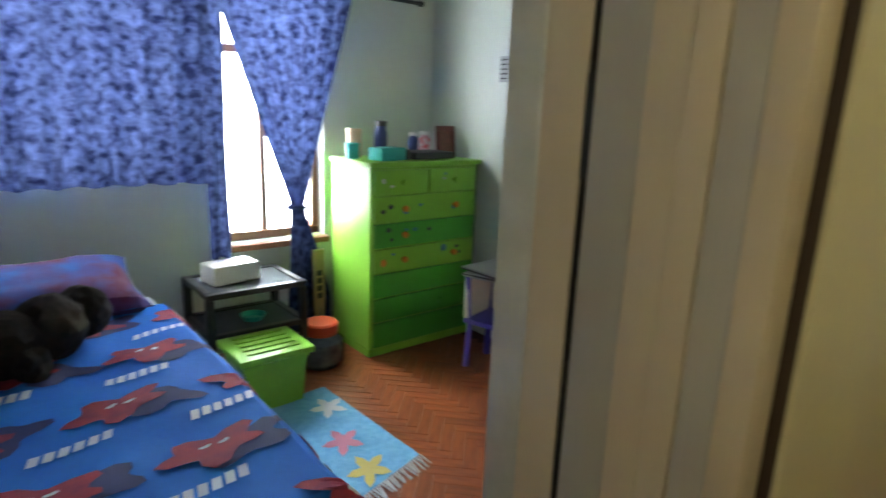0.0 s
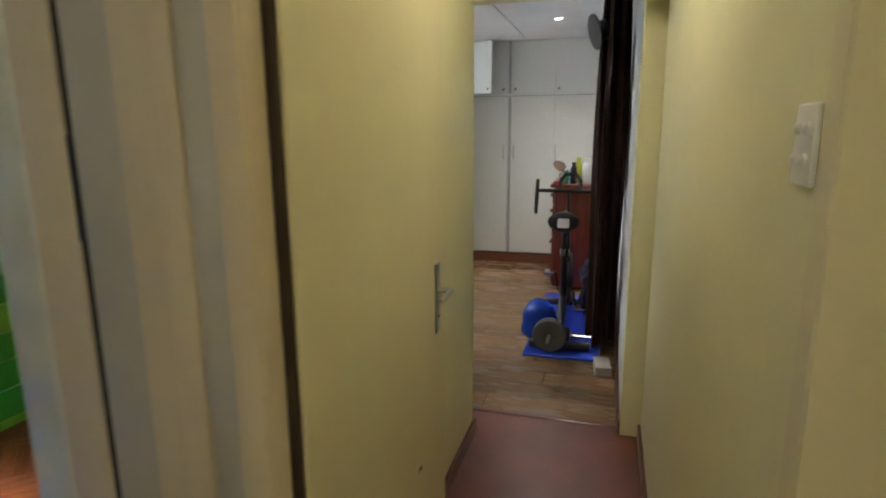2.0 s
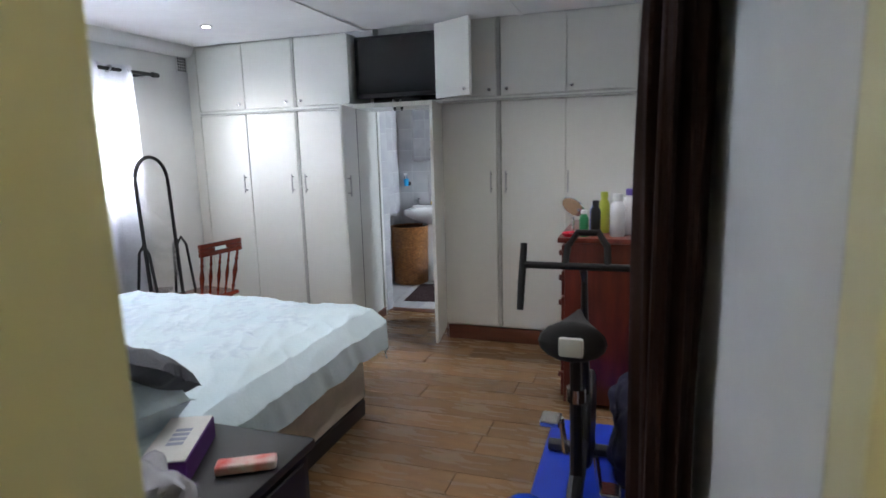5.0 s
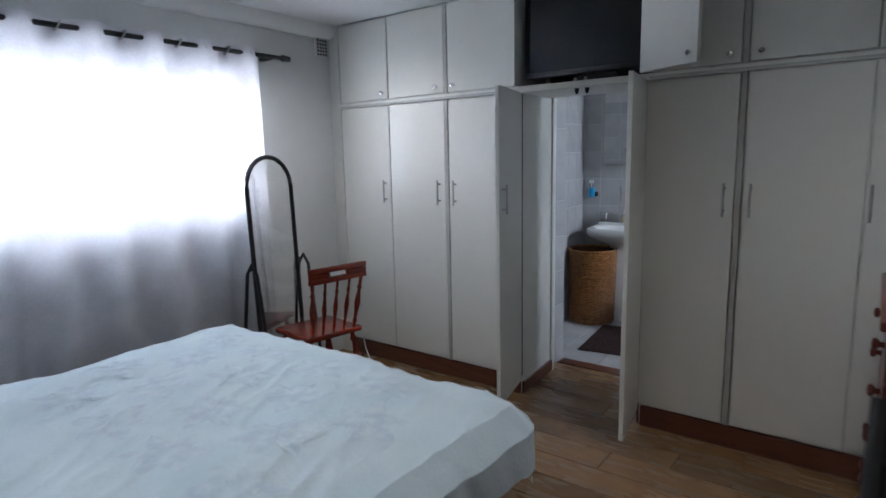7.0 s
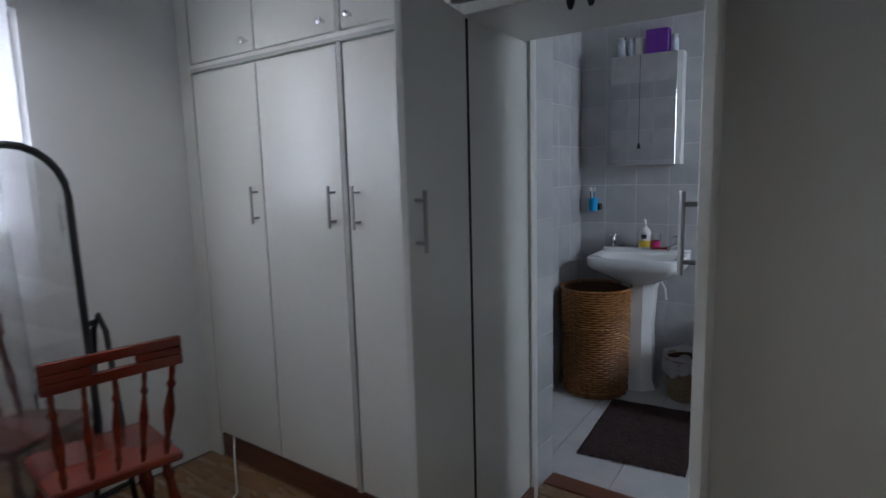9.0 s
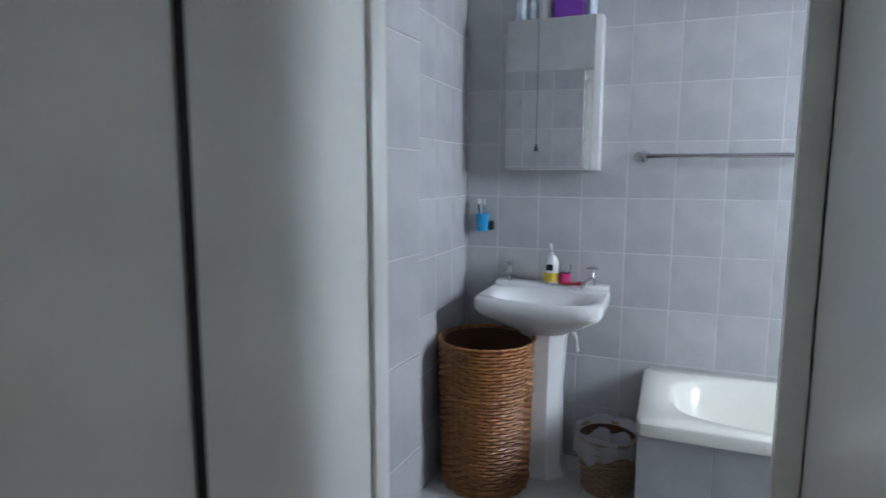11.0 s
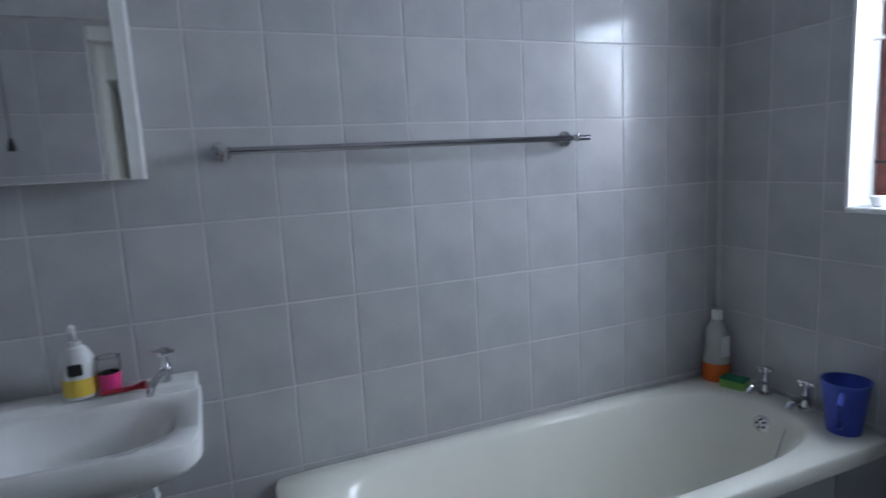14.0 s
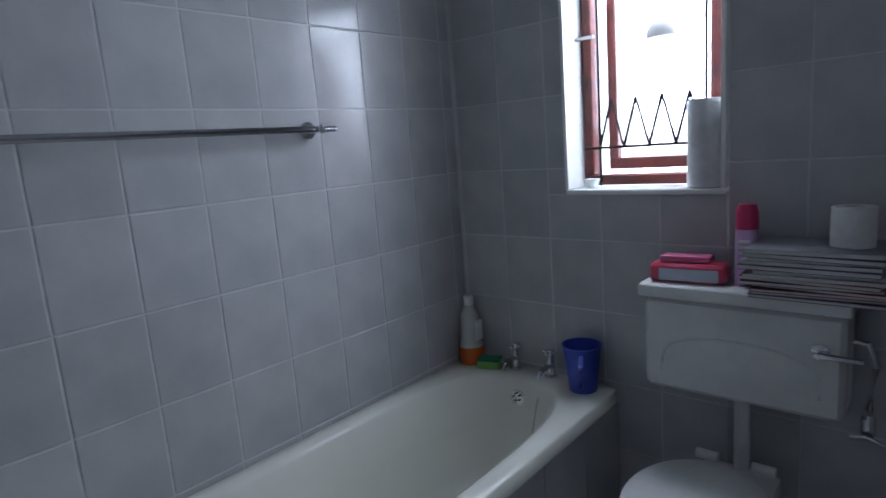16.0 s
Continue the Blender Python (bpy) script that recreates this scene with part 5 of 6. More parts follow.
part("shell", sheet(B(), 8, 72, tub_pt), ENAMEL, bt, smooth=50)
part("side_panel", box(B(), X0 + 0.012, X0 + 0.03, Y0, Y1 - 0.012, 0, ZR - 0.051), GROUT, bt)
part("end_panel", box(B(), X0 + 0.012, X1, Y1 - 0.03, Y1 - 0.012, 0, ZR - 0.051), GROUT, bt)
part("overflow", lathe(B(), [(0.03, 0), (0.03, 0.006), (0.022, 0.01), (0, 0.006)], 20, pose(9.765, 2.755, 0.44, -80)), CHROME, bt)
for k in range(5):
    a = k * 1.2566
    part("overflow_hole", rod(B(), (9.765 + 0.014 * math.cos(a), 2.762, 0.442 + 0.014 * math.sin(a)), (9.765 + 0.014 * math.cos(a), 2.769, 0.442 + 0.014 * math.sin(a)), 0.004, n=6), BLACK, bt)
part("drain", lathe(B(), [(0.032, 0), (0.03, 0.006), (0.018, 0.003), (0, 0.002)], 20, pose(9.70, 2.98, ZR - 0.383)), CHROME, bt)
part("chain", tube(B(), [(9.68, 2.72, 0.5), (9.675, 2.77, 0.44), (9.66, 2.83, 0.36), (9.65, 2.86, 0.30)], 0.003, 6), STEEL, bt)
part("plug", lathe(B(), [(0, 0), (0.018, 0), (0.022, 0.02), (0.008, 0.03), (0, 0.035)], 14, pose(9.65, 2.865, 0.275, 30)), RUBBER, bt)


def tap(m, label, spout=0.09):
    t = thing("tap", m, label, "tap", "chrome taps")
    part("pillar", lathe(B(), [(0.024, 0), (0.024, 0.008), (0.014, 0.014), (0.013, 0.05), (0.016, 0.055), (0.012, 0.065), (0.009, 0.085), (0, 0.085)], 16), CHROME, t)
    hd = part("head", lathe(B(), [(0.009, 0.083), (0.013, 0.09), (0.012, 0.105), (0, 0.108)], 14), CHROME, t)
    for a in (0, 90):
        part("cross_arm", tube(B(), [(pose(0, 0, 0, 0, 0, a) @ Vector((-0.028, 0, 0.096))), (pose(0, 0, 0, 0, 0, a) @ Vector((0.028, 0, 0.096)))], 0.0055, 8), CHROME, hd)
    part("spout", tube(B(), [(0, 0, 0.045), (0, spout * 0.5, 0.046), (0, spout * 0.85, 0.04), (0, spout, 0.025)], [0.011, 0.011, 0.01, 0.009], 10), CHROME, t)
    return t


tap(pose(9.83, 2.665, ZR), "old chrome pillar tap on the bathtub")
tap(pose(9.675, 2.665, ZR), "old chrome pillar tap on the bathtub")
bb = thing("bubble_bath_bottle", pose(10.03, 2.685, ZR), "clear bottle with orange soap and white cap", "bottle")
part("body", lathe(B(), [(0, 0), (0.05, 0), (0.053, 0.01), (0.05, 0.07)], 18), mat("orange_liquid", (0.65, 0.13, 0.02), 0.2), bb, "orange liquid")
part("upper_body", lathe(B(), [(0.05, 0.071), (0.042, 0.12), (0.038, 0.2), (0.02, 0.235), (0.016, 0.24)], 18), mat("clear_plastic", (0.5, 0.5, 0.47), 0.15), bb)
part("cap", lathe(B(), [(0.02, 0.24), (0.02, 0.275), (0, 0.28)], 14), WHITEP, bb)
part("label_patch", box(B(), -0.045, -0.0425, -0.02, 0.02, 0.10, 0.18), WHITEP, bb)
sp = thing("sponge", pose(9.93, 2.70, ZR, 0, 0, 20), "green scouring sponge on the bath rim", "sponge")
part("foam", box(B(), -0.045, 0.045, -0.03, 0.03, 0.0, 0.03, 0.006, seg=2), mat("green_foam", (0.25, 0.5, 0.12), 0.9, bump=0.5, scale=40), sp)
part("scourer", box(B(), -0.045, 0.045, -0.03, 0.03, 0.0305, 0.04, 0.003), mat("dark_green_pad", (0.03, 0.2, 0.1), 0.95, bump=0.5, scale=60), sp)
jg = thing("jug", pose(9.525, 2.70, ZR), "blue plastic jug on the bath corner", "jug")
part("body", lathe(B(), [(0, 0), (0.048, 0), (0.066, 0.16), (0.07, 0.165), (0.066, 0.165), (0.045, 0.006), (0, 0.006)], 20), mat("royal_blue_plastic", (0.05, 0.08, 0.45), 0.4, fine=0.05), jg)
part("handle", tube(B(), [(-0.03, 0.06, 0.14), (-0.045, 0.095, 0.12), (-0.04, 0.09, 0.05), (-0.02, 0.05, 0.03)], 0.009), mat("royal_blue_handle", (0.05, 0.08, 0.45), 0.4), jg)

# basin on a pedestal
bs = thing("basin", pose(10.09, 4.80, 0), "white porcelain pedestal basin with two taps", "basin")


def basin_pt(u, v):
    t = v * 6.28318
    c, s = math.cos(t), math.sin(t)
    def se(ax, ay, p, ox=-0.22):
        k = (abs(c) ** p + abs(s) ** p) ** (1 / p)
        return (ox + c / k * ax, s / k * ay)
    rings = [(0.10, 0.10, 3, 0.68, -0.2), (0.16, 0.19, 3, 0.72, -0.2), (0.21, 0.262, 6, 0.775, -0.215), (0.216, 0.272, 9, 0.80, -0.218), (0.216, 0.272, 9, 0.842, -0.218), (0.208, 0.265, 8, 0.85, -0.218), (0.155, 0.225, 3.2, 0.845, -0.245), (0.145, 0.21, 2.8, 0.83, -0.25), (0.11, 0.16, 2.5, 0.76, -0.25), (0.06, 0.08, 2, 0.735, -0.24), (0.01, 0.01, 2, 0.733, -0.24)]
    i = int(round(u * (len(rings) - 1)))
    ax, ay, p, z, ox = rings[i]
    x, y = se(ax, ay, p, ox)
    return Vector((x, y, z))


part("bowl", sheet(B(), 10, 64, basin_pt), PORC, bs, smooth=50)
part("back_ledge", box(B(), -0.09, -0.003, -0.265, 0.265, 0.80, 0.872, 0.014, seg=3), PORC, bs)
part("pedestal", lathe(B(), [(0.12, 0), (0.115, 0.02), (0.095, 0.06), (0.085, 0.4), (0.10, 0.64), (0.12, 0.70)], 8, pose(-0.17, 0, 0, 0, 0, 22.5), 0.95, 1.05), PORC, bs)
part("overflow_slot", box(B(), -0.098, -0.090, -0.03, 0.03, 0.815, 0.829, 0.003, pose(0, 0, 0)), BLACK, bs)
part("valve", tube(B(), [(-0.03, -0.13, 0.55), (-0.05, -0.13, 0.55), (-0.06, -0.125, 0.62), (-0.09, -0.1, 0.68)], 0.008), PORC, bs)
tap(pose(10.03, 5.0, 0.855, 0, 0, 105), "old chrome pillar tap on the basin", 0.08)
tap(pose(10.03, 4.61, 0.855, 0, 0, 75), "old chrome pillar tap on the basin", 0.12)
so = thing("soap_dispenser", pose(10.02, 4.80, 0.873), "white and yellow hand soap pump bottle", "soap dispenser")
part("body", lathe(B(), [(0, 0), (0.03, 0), (0.032, 0.01), (0.032, 0.10), (0.02, 0.125), (0.012, 0.13), (0.012, 0.14)], 18, None, 1, 1.15), WHITEP, so)
part("label_band", lathe(B(), [(0.0325, 0.008), (0.0328, 0.012), (0.0328, 0.045), (0.0325, 0.05)], 18, None, 1, 1.15), mat("yellow_label", (0.7, 0.5, 0.05), 0.5), so)
part("label_dot", box(B(), -0.0345, -0.033, -0.016, 0.016, 0.062, 0.09, 0.003), BLACK, so)
part("pump", tube(B(), [(0, 0, 0.14), (0, 0, 0.175), (-0.015, 0, 0.18), (-0.03, 0, 0.176)], 0.006), WHITEP, so)
gl = thing("tumbler", pose(10.02, 4.735, 0.873), "clear tumbler with pink liquid", "tumbler")
part("pink_part", lathe(B(), [(0, 0), (0.024, 0), (0.027, 0.05), (0, 0.05)], 16), mat("pink_liquid", (0.65, 0.04, 0.2), 0.25), gl)
part("clear_part", lathe(B(), [(0.027, 0.051), (0.028, 0.09), (0.024, 0.09), (0.024, 0.052), (0.027, 0.051)], 16), GLASS, gl)
solid("razor", tube(B(), [(9.995, 4.755, 0.878), (9.995, 4.68, 0.880), (9.99, 4.655, 0.885)], [0.006, 0.006, 0.012], 8), mat("red_razor", (0.5, 0.03, 0.05), 0.4), "pink-red razor on the basin ledge", "razor")
# mirror cabinet with things on top
mc = thing("mirror_cabinet", pose(10.092, 4.80, 1.395), "mirrored bathroom cabinet with a side shelf", "cabinet")
part("body", box(B(), -0.115, -0.002, -0.17, 0.215, 0, 0.66, 0.002), WHITEP, mc)
part("mirror_door", box(B(), -0.121, -0.116, -0.172, 0.216, 0.002, 0.658, 0.001), MIRROR, mc, "plain mirror door", smooth=0)
sh = B()
box(sh, -0.10, -0.002, -0.2, -0.172, 0.0, 0.66)
vs = [sh.verts.new(p) for p in ((-0.118, -0.1721, 0.44), (-0.1, -0.235, 0.42), (-0.1, -0.205, 0.03), (-0.118, -0.1721, 0.02))]
part("side_shelf", sh, WHITEP, mc)
CARDB = mat("pale_box_print", (0.45, 0.55, 0.62), 0.5, second=(0.7, 0.7, 0.72), scale=30)
bottle("jar", 10.03, 4.965, 2.056, 0.027, 0.12, CARDB, CHROME, "slim silver canister on the cabinet", 0.8)
bottle("jar", 10.03, 4.91, 2.056, 0.022, 0.11, CARDB, CHROME, "slim silver canister on the cabinet", 0.8)
tubs("jar", 10.03, 4.855, 2.056, 0.03, 0.1, WHITEP, "white tub on the cabinet", "jar")
solid("carton", box(B(), -0.04, 0.04, -0.065, 0.065, 0, 0.14, 0.003), mat("violet_carton", (0.16, 0.03, 0.33), 0.5, fine=0.06), "violet carton on the mirror cabinet", "box", pose(10.03, 4.75, 2.056))
bottle("jar", 10.03, 4.655, 2.056, 0.022, 0.1, CARDB, WHITEP, "small pale bottle on the cabinet", 0.8)
# towel rail
RAILC = mat("worn_chrome", (0.38, 0.38, 0.4), 0.14, 1.0, scale=6, fine=0.1)
tr = thing("towel_rail", pose(10.09, 0, 1.455), "long chrome towel rail on the tiled wall", "towel rail")
part("bar", rod(B(), (-0.06, 3.27, 0), (-0.06, 4.43, 0), 0.0095), RAILC, tr)
for y in (3.33, 4.415):
    part("flange", lathe(B(), [(0.026, 0), (0.026, 0.006), (0.012, 0.012), (0.010, 0.06), (0.014, 0.075), (0, 0.08)], 18, pose(-0.002, y, 0, 0, -90)), CHROME, tr)
# toothbrush cup
tc = thing("toothbrush_holder", pose(10.06, 5.15, 1.10), "blue wall cup holding toothbrushes", "toothbrush holder")
part("cup", lathe(B(), [(0, 0), (0.027, 0), (0.033, 0.085), (0.03, 0.085), (0.024, 0.004), (0, 0.004)], 18), CYAN, tc)
part("mount", box(B(), 0.0, 0.028, -0.055, -0.015, 0.005, 0.05, 0.006), BLACK, tc)
for k, (dx, dy, mt) in enumerate(((0.01, 0.01, WHITEP), (-0.008, -0.008, CYAN), (0.0, 0.012, BLACK))):
    tb2 = part("toothbrush", tube(B(), [(dx, dy, 0.01), (dx * 1.3, dy * 1.6, 0.15)], 0.004, 6), mt, tc)
    part("bristles", box(B(), dx * 1.3 - 0.014, dx * 1.3 - 0.002, dy * 1.6 - 0.005, dy * 1.6 + 0.005, 0.13, 0.155), WHITEP, tb2)
# cord pull
cp = thing("light_pull_cord", pose(8.95, 5.10, 0), "hanging light pull cord with a dark bell end", "pull cord")
part("cord", rod(B(), (0, 0, 1.56), (0, 0, 2.6), 0.0025, n=6), mat("grey_cord", (0.15, 0.15, 0.15), 0.7), cp)
part("bell", lathe(B(), [(0, 0), (0.014, 0), (0.012, 0.02), (0.005, 0.045), (0, 0.05)], 14, pose(0, 0, 1.52)), BLACK, cp)
setting("drop_ceiling_cord_mount", box(B(), 8.92, 8.98, 5.07, 5.13, 2.59, 2.618), WHITEP, "white ceiling mount of the pull cord", "trim")


def wicker(name, m, r0, r1, hgt, rows, stakes, mt, label):
    """A woven basket: stakes with strands running over and under them."""
    t = thing(name, m, label, "basket")
    w = B()
    n = stakes * 2
    for k in range(rows):
        z = 0.012 + (hgt - 0.03) * k / (rows - 1)
        rr = r0 + (r1 - r0) * z / hgt
        pts = []
        for i in range(n):
            a = 6.28318 * i / n
            d = rr + (0.006 if (i // 2 + k) % 2 else -0.003)
            pts.append((d * math.cos(a), d * math.sin(a), z))
        tube(w, pts, hgt / rows * 0.5, 5, True)
    part("weave", w, mt, t)
    # Shade inside the basket put into a wall far darker than the weave.
    part("inner_wall", lathe(B(), [(0, 0.008), (r0 - 0.012, 0.008), (r1 - 0.012, hgt - 0.005), (r1 - 0.006, hgt - 0.005), (r0 - 0.006, 0.002), (0, 0.002)], 40), mat("inner_wicker_shade", (0.09, 0.04, 0.015), 0.8), t)
    for z in (hgt, hgt * 0.66, hgt * 0.05):
        rr = r0 + (r1 - r0) * z / hgt
        for o in range(2):
            part("band", tube(B(), [((rr + 0.008 + 0.003 * math.sin(i * 1.57 + o * 3.1)) * math.cos(6.28318 * i / 72), (rr + 0.008 + 0.003 * math.sin(i * 1.57 + o * 3.1)) * math.sin(6.28318 * i / 72), z + 0.004 * math.sin(i * 1.57 + o * 3.14)) for i in range(72)], 0.006, 6, True), mt, t, "plaited rim")
    return t


wicker("laundry_basket", pose(9.73, 5.02, 0), 0.185, 0.20, 0.66, 44, 34, WICKER, "tall golden wicker laundry basket, open")
wb = wicker("waste_basket", pose(9.86, 4.50, 0), 0.095, 0.125, 0.25, 16, 22, mat("pale_wicker", (0.36, 0.25, 0.14), 0.6, fine=0.3), "small wicker waste basket with a plastic liner")
lb = B()
sheet(lb, 60, 6, lambda u, v: Vector(((0.132 + 0.014 * math.sin(u * 50) * v + 0.006) * math.cos(u * 6.28318), (0.132 + 0.014 * math.sin(u * 44) * v + 0.006) * math.sin(u * 6.28318), 0.275 - 0.10 * v * (1 + 0.25 * math.sin(u * 19)))))
sheet(lb, 60, 4, lambda u, v: Vector(((0.138 - 0.06 * v) * math.cos(u * 6.28318), (0.138 - 0.06 * v) * math.sin(u * 6.28318), 0.275 - 0.12 * v + 0.01 * math.sin(u * 30))))
part("liner", lb, cloth("milky_liner", (0.6, 0.6, 0.62), 0.3), wb, "crumpled milky plastic liner")
mt2 = thing("bath_mat", pose(9.25, 4.60, 0.002, 0, 0, 3), "dark brown shaggy bath mat", "mat")
bm = B()
sheet(bm, 80, 50, lambda u, v: Vector(((u - 0.5) * 0.75, (v - 0.5) * 0.5, 0.014 * (1 - (2 * u - 1) ** 14) * (1 - (2 * v - 1) ** 14) + 0.006 * rk.random() + 0.002)))
part("mat_surface", bm, mat("brown_pile", (0.035, 0.014, 0.013), 0.95, scale=60, fine=0.5, bump=0.6), mt2, smooth=0)

# toilet
tl = thing("toilet", pose(9.015, 2.62, 0), "white toilet with a high plastic cistern", "toilet")
cis = B()
box(cis, -0.255, 0.255, 0.008, 0.17, 0.61, 0.895, 0.035, seg=3)
part("cistern", cis, WHITEP, tl)
part("cistern_lid", box(B(), -0.265, 0.265, 0.004, 0.185, 0.895, 0.935, 0.012, seg=3), WHITEP, tl)
part("embossed_arch", tube(B(), [(0.20 * math.cos(3.14159 * k / 24), 0.168, 0.67 + 0.12 * math.sin(3.14159 * k / 24) ** 0.5) for k in range(25)], 0.005, 6), WHITEP, tl)
part("flush_pipe", rod(B(), (0, 0.08, 0.34), (0, 0.08, 0.62), 0.022), WHITEP, tl)
lev = part("flush_lever", tube(B(), [(-0.2, 0.17, 0.80), (-0.2, 0.20, 0.80), (-0.26, 0.205, 0.80), (-0.29, 0.205, 0.80)], 0.008), CHROME, tl)
part("lever_boss", lathe(B(), [(0.02, 0), (0.02, 0.008), (0, 0.014)], 14, pose(-0.2, 0.17, 0.80, -90)), CHROME, lev)
bowl = B()
lathe(bowl, [(0.11, 0), (0.10, 0.05), (0.12, 0.2), (0.175, 0.34), (0.19, 0.385), (0.16, 0.39), (0.12, 0.28), (0, 0.22)], 32, pose(0.035, 0.40, 0), 0.92, 1.2)
box(bowl, -0.11, 0.11, 0.06, 0.28, 0.15, 0.375, 0.03, seg=2)
part("pan", bowl, PORC, tl)
part("seat_lid", lathe(B(), [(0, 0.432), (0.17, 0.43), (0.195, 0.42), (0.198, 0.40), (0.19, 0.392), (0, 0.392)], 36, pose(0.035, 0.395, 0), 0.9, 1.15), WHITEP, tl)
for x in (-0.075, 0.075):
    part("seat_hinge", rod(B(), (x - 0.03, 0.15, 0.425), (x + 0.03, 0.15, 0.425), 0.014), WHITEP, tl)
pipe = thing("inlet_valve", pose(8.71, 2.62, 0), "chrome inlet pipe and valve beside the cistern", "pipe")
part("pipe", tube(B(), [(0.06, 0.06, 0.80), (0.02, 0.06, 0.80), (0.0, 0.06, 0.74), (0.01, 0.06, 0.62)], 0.009), CHROME, pipe)
part("valve", lathe(B(), [(0.012, 0), (0.018, 0.01), (0.018, 0.05), (0.012, 0.06), (0, 0.06)], 14, pose(0.01, 0.06, 0.55)), CHROME, pipe)
part("valve_handle", tube(B(), [(-0.025, 0.085, 0.545), (0.01, 0.09, 0.56), (0.045, 0.085, 0.55)], 0.007, 8), CHROME, pipe)
wp = thing("wet_wipes", pose(9.155, 2.72, 0.936, 0, 0, 5), "red and pink wet wipes packet on the cistern", "packet")
part("packet", box(B(), -0.105, 0.105, -0.045, 0.045, 0.0, 0.055, 0.018, seg=3), mat("red_packet", (0.5, 0.02, 0.06), 0.3, second=(0.6, 0.1, 0.2), scale=12), wp)
part("print_band", box(B(), -0.085, 0.075, 0.0455, 0.0475, 0.008, 0.042), mat("pale_band", (0.55, 0.6, 0.7), 0.4), wp)
part("flap", box(B(), -0.06, 0.08, -0.04, 0.03, 0.0555, 0.075, 0.009, pose(0, 0, 0, 3), seg=2), mat("pink_flap", (0.65, 0.15, 0.3), 0.3), wp)
af = thing("air_freshener", pose(9.005, 2.715, 0.936), "pink and lilac air freshener spray can", "spray can")
part("can", lathe(B(), [(0, 0), (0.028, 0), (0.029, 0.004), (0.029, 0.155), (0.022, 0.17)], 20), mat("lilac_can", (0.5, 0.3, 0.55), 0.35, second=(0.6, 0.4, 0.6)), af)
part("cap", lathe(B(), [(0.029, 0.157), (0.029, 0.2), (0.022, 0.225), (0, 0.228)], 20), mat("red_cap", (0.5, 0.02, 0.1), 0.3), af)
for k in range(3):
    part("print", box(B(), -0.015, 0.015, 0.0285, 0.0305, 0.09 + k * 0.016, 0.098 + k * 0.016), WHITEP, af)
MAGC = [mat("mag_%s" % n, c, 0.35, fine=0.08) for n, c in (("black", (0.02, 0.02, 0.025)), ("white", (0.65, 0.65, 0.63)), ("red", (0.35, 0.04, 0.05)), ("grey", (0.25, 0.26, 0.28)), ("violet", (0.12, 0.06, 0.15)))]
z = 0.936
for k in range(13):
    hgt = rk.uniform(0.006, 0.012)
    mg = thing("magazine", pose(8.83 + rk.uniform(-0.015, 0.015), 2.735 + rk.uniform(-0.008, 0.008), z, 0, 0, rk.uniform(-5, 5)), "glossy magazine in a stack on the cistern", "magazine", "magazine stack")
    part("page_block", box(B(), -0.148, 0.148, -0.103, 0.103, 0.001, hgt - 0.001), MAGC[1], mg)
    part("cover", box(box(B(), -0.15, 0.15, -0.105, 0.105, hgt - 0.001, hgt), -0.15, 0.15, -0.105, 0.105, 0, 0.001), rk.choice(MAGC), mg)
    z += hgt + 0.0005
solid("toilet_roll", lathe(B(), [(0.02, 0), (0.045, 0), (0.047, 0.003), (0.047, 0.095), (0.045, 0.098), (0.02, 0.098), (0.02, 0)], 28), mat("tissue_paper", (0.75, 0.74, 0.72), 0.9, bump=0.2, scale=30), "white toilet paper roll on the magazines", "toilet roll", pose(8.765, 2.74, z))
ROOT = Matrix.Identity(4)

# ---- pieces of floors and walls ----


def pieces(name, mesh, places, parent):
    for m in places:
        ob = new(name, mesh)
        ob.parent = parent
        ob.matrix_basis = m


def chip(lx, ly, lz, bevel):
    bm = box(B(), -lx / 2, lx / 2, -ly / 2, ly / 2, -lz, 0)
    es = [e for e in bm.edges if all(v.co.z > -lz / 2 for v in e.verts)]
    bmesh.ops.bevel(bm, geom=es, offset=bevel, segments=1, affect="EDGES")
    return bm


TW, TH = 0.2, 0.25
tile_mesh = mesh_of(chip(TW - 0.005, TH - 0.005, 0.006, 0.0012), "tile", TILE, 0)
half_mesh = {}


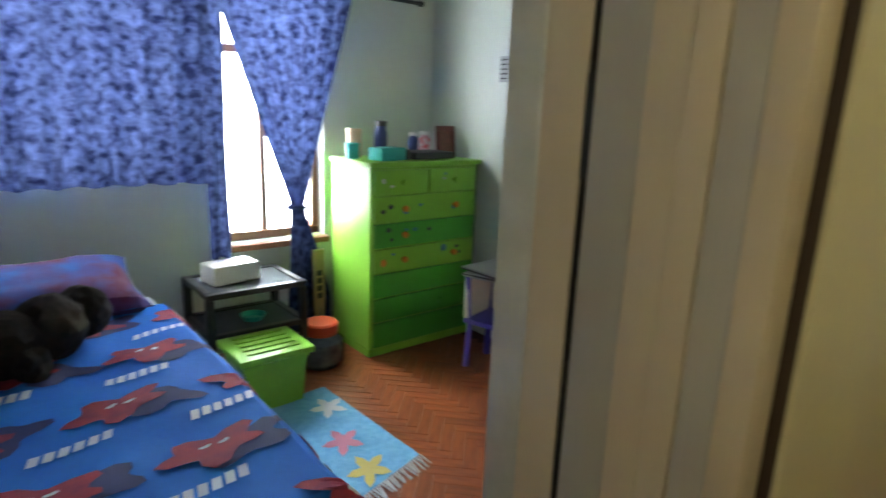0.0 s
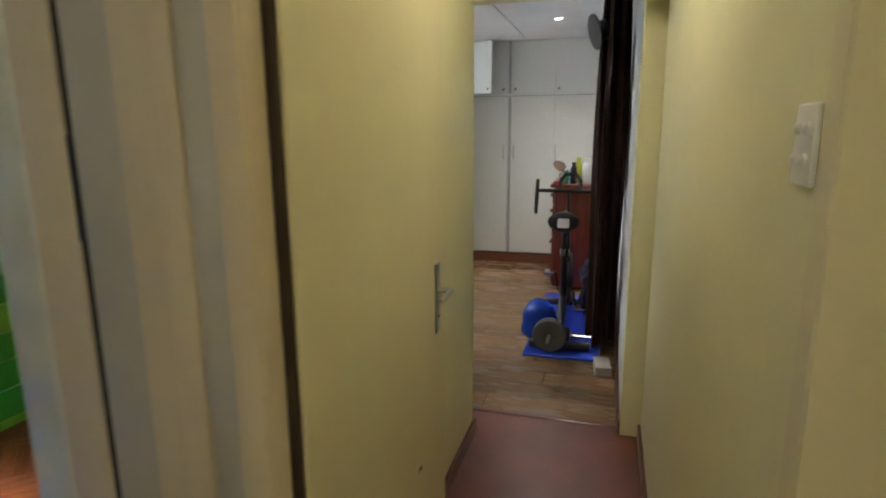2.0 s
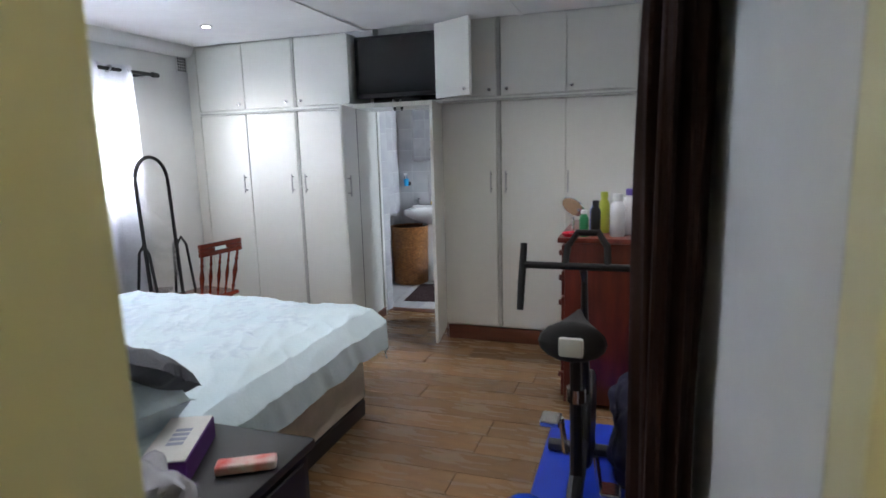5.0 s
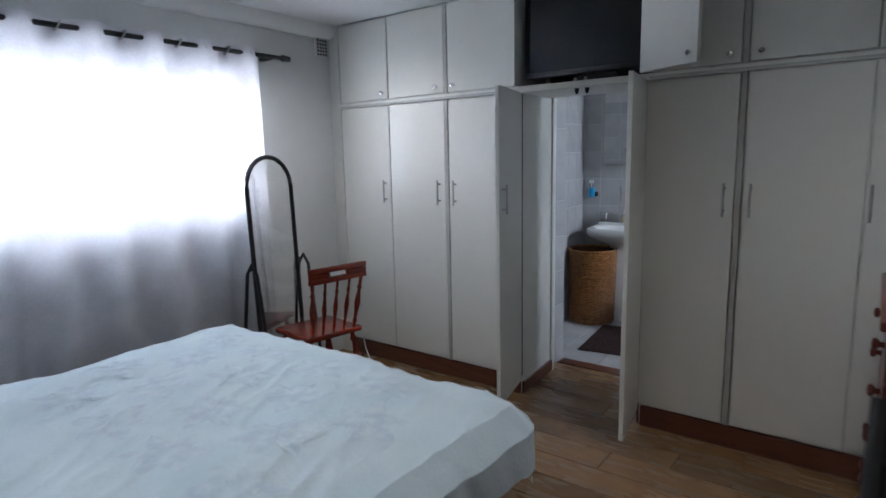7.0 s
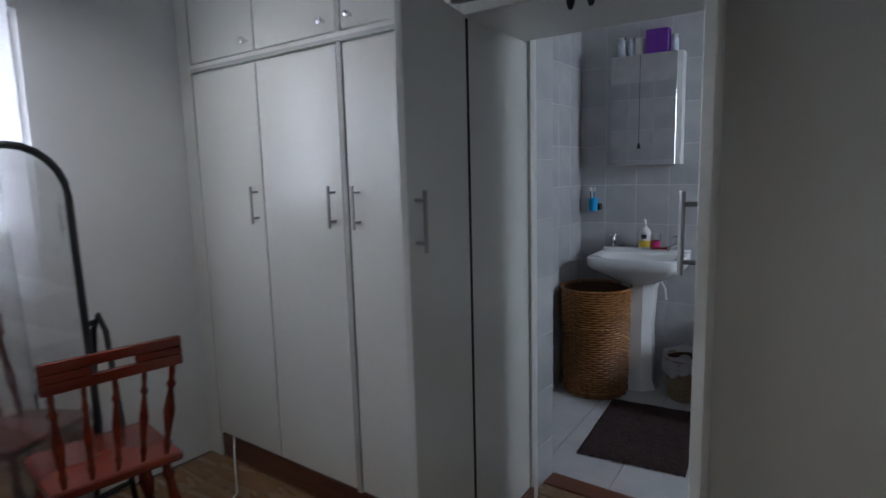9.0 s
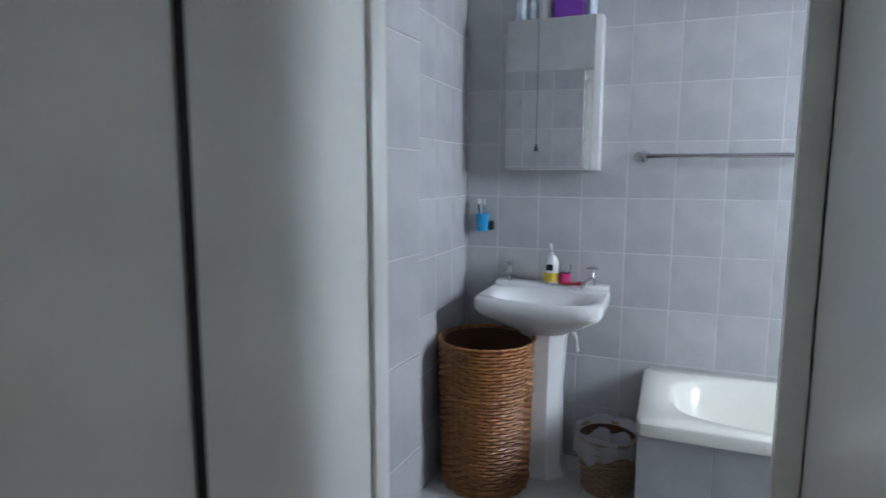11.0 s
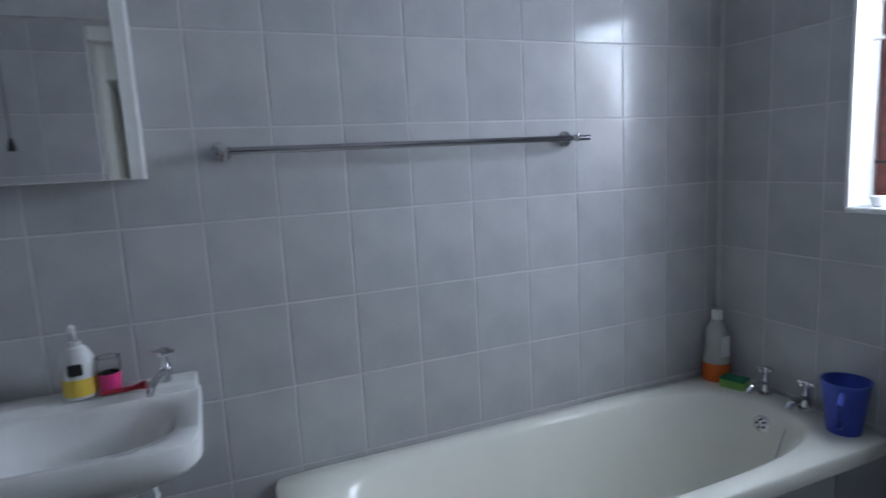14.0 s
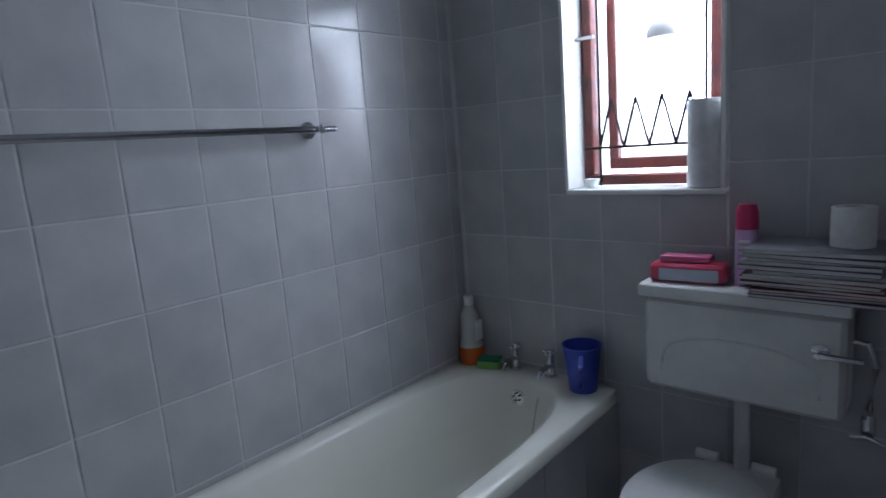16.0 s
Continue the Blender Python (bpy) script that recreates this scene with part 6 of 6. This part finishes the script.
def tile_wall(parent_name, origin, ax, n_out, a0, a1, z0, z1, off_a, off_z, holes=()):
    """Tiles on a wall: along `ax` from a0 to a1, cut at the ends and at the holes; n_out is the outward normal."""
    par = bpy.data.objects[parent_name]
    inv = par.matrix_world.inverted()
    ax, n_out = Vector(ax), Vector(n_out)
    up = Vector((0, 0, 1))
    i0, i1 = math.floor((a0 - off_a) / TW), math.ceil((a1 - off_a) / TW)
    j0, j1 = math.floor((z0 - off_z) / TH), math.ceil((z1 - off_z) / TH)
    for i in range(i0, i1):
        for j in range(j0, j1):
            cells = [(max(a0, off_a + i * TW), min(a1, off_a + (i + 1) * TW), max(z0, off_z + j * TH), min(z1, off_z + (j + 1) * TH))]
            for h in holes:
                nxt = []
                for c in cells:
                    if c[1] <= h[0] or c[0] >= h[1] or c[3] <= h[2] or c[2] >= h[3]:
                        nxt.append(c)
                        continue
                    if c[2] < h[2]:
                        nxt.append((c[0], c[1], c[2], h[2]))
                    if c[3] > h[3]:
                        nxt.append((c[0], c[1], h[3], c[3]))
                    zz0, zz1 = max(c[2], h[2]), min(c[3], h[3])
                    if c[0] < h[0]:
                        nxt.append((c[0], h[0], zz0, zz1))
                    if c[1] > h[1]:
                        nxt.append((h[1], c[1], zz0, zz1))
                cells = nxt
            for c in cells:
                w, h = round(c[1] - c[0], 3), round(c[3] - c[2], 3)
                if w < 0.015 or h < 0.015:
                    continue
                if (w, h) == (TW, TH):
                    me = tile_mesh
                else:
                    if (w, h) not in half_mesh:
                        half_mesh[(w, h)] = mesh_of(chip(w - 0.005, h - 0.005, 0.006, 0.0012), "tile", TILE, 0)
                    me = half_mesh[(w, h)]
                p = Vector(origin) + ax * ((c[0] + c[1]) / 2) + up * ((c[2] + c[3]) / 2) + n_out * 0.0014
                x = up.cross(n_out)
                rot = Matrix((x, up, n_out)).transposed().to_4x4()
                ob = new("tile", me)
                ob.parent = par
                ob.matrix_basis = Matrix.Translation(p) @ rot


tile_wall("wall_bath_tiled", (10.094, 0, 0), (0, 1, 0), (-1, 0, 0), 2.622, 5.24, 0, 2.62, 4.48, 0.77)
tile_wall("wall_bath_window", (0, 2.616, 0), (1, 0, 0), (0, 1, 0), 8.5, 10.088, 0, 2.62, 9.88, 0.77, [(9.084, 9.606, 1.178, 2.12)])
tile_wall("wall_bath_pier", (0, 5.246, 0), (1, 0, 0), (0, -1, 0), 9.464, 10.088, 0, 2.62, 9.888, 0.77)
tile_wall("wall_bath_pier", (9.464, 0, 0), (0, 1, 0), (-1, 0, 0), 5.247, 5.71, 0, 2.62, 5.247, 0.77)
tile_wall("wall_bath_recess", (0, 5.72, 0), (1, 0, 0), (0, -1, 0), 8.66, 9.45, 0, 2.62, 8.66, 0.77)
tile_wall("wall_bath_west", (8.5, 0, 0), (0, 1, 0), (1, 0, 0), 2.63, 3.98, 0, 2.62, 2.63, 0.77)
tile_wall("wall_bath_jamb_north", (0, 4.772, 0), (1, 0, 0), (0, -1, 0), 8.502, 8.70, 0, 2.62, 8.502, 0.68)
tile_wall("wall_bath_jamb_south", (0, 3.97, 0), (1, 0, 0), (0, 1, 0), 8.63, 8.66, 0, 2.06, 8.63, 0.68)
tile_wall("wall_bath_jamb_north", (8.70, 0, 0), (0, 1, 0), (1, 0, 0), 4.772, 5.9, 0, 2.6, 4.772, 0.68)
# bath panels
par = bpy.data.objects["bathtub"]
pan = mesh_of(chip(0.245, 0.45, 0.006, 0.0012), "tile", TILE, 0)
pieces("tile", pan, [Matrix.Translation((X0 + 0.006, Y0 + 0.125 + k * 0.249, 0.227)) @ pose(0, 0, 0, 90, 0, -90) for k in range(7)] + [Matrix.Translation((X0 + 0.14 + k * 0.249, Y1 - 0.006, 0.227)) @ pose(0, 0, 0, 90, 0, 180) for k in range(3)], par)
# bathroom floor
flo = bpy.data.objects["floor_bath"]
ft = mesh_of(chip(0.327, 0.327, 0.008, 0.0015), "floor_tile", FTILE, 0)
pieces("floor_tile", ft, [Matrix.Translation((8.62 + 0.165 + i * 0.33, 2.62 + 0.165 + j * 0.33, 0.002)) for i in range(5) for j in range(9)], flo)
# planks of the big bedroom
flo = bpy.data.objects["floor_master"]
pl = mesh_of(chip(0.187, 1.19, 0.01, 0.0008), "plank", PLANK, 0)
rp = random.Random(7)
for j in range(23):
    x = 4.335 + j * 0.19
    w = min(0.187, 8.60 - x - 0.003)
    y = 2.14 - rp.uniform(0, 0.9)
    while y < 6.3:
        ya, yb = max(y, 2.14), min(y + 1.193, 6.3)
        if yb - ya > 0.03:
            if abs(yb - ya - 1.193) < 1e-6 and w == 0.187:
                me = pl
            else:
                me = mesh_of(chip(w, yb - ya - 0.003, 0.01, 0.0008), "plank", PLANK, 0)
            ob = new("plank", me)
            ob.parent = flo
            ob.location = (x + w / 2, (ya + yb) / 2, 0.0)
        y += 1.193
# parquet in herringbone
flo = bpy.data.objects["floor_bedroom"]
L, S = 0.23, 0.058
blk = mesh_of(chip(L - 0.0015, S - 0.0015, 0.01, 0.0006), "parquet_block", PARQ, 0)
rest = []
count = 0
hv, hw = math.cos(math.pi / 4), math.sin(math.pi / 4)
for i in range(-60, 80):
    for j in range(-14, 16):
        # two blocks of a herringbone pair, turned by 45 degrees
        for kind in (0, 1):
            bx = i * S + j * L
            by = i * S - j * L
            px, py = (bx + L / 2, by + S / 2) if kind == 0 else (bx + S / 2, by + S + L / 2)
            u, w = px - 2.0, py - 0.5
            x, y = 2.6 + (u * hv - w * hw), 4.4 + (u * hw + w * hv)
            if 0.4 < x < 3.85 and 3.65 < y < 5.9:
                rest.append((x, y, kind))
near = [r for r in rest if 2.1 < r[0] < 3.6 and 3.9 < r[1] < 5.4][:300]
keep = set(near)
for x, y, kind in near:
    ob = new("parquet_block", blk)
    ob.parent = flo
    ob.matrix_basis = pose(x, y, 0.0 - 0.0006 * kind, 0, 0, 45 + 90 * kind)
bm = B()
for x, y, kind in rest:
    if (x, y, kind) not in keep:
        m = pose(x, y, -0.0006 * kind, 0, 0, 45 + 90 * kind)
        vs = [bm.verts.new(m @ Vector(p)) for p in ((-L / 2, -S / 2, 0), (L / 2 - 0.002, -S / 2, 0), (L / 2 - 0.002, S / 2 - 0.002, 0), (-L / 2, S / 2 - 0.002, 0))]
        bm.faces.new(vs)
ob = part("parquet_rest", bm, PARQ, flo, smooth=0)
ob["kind"] = "stuff"
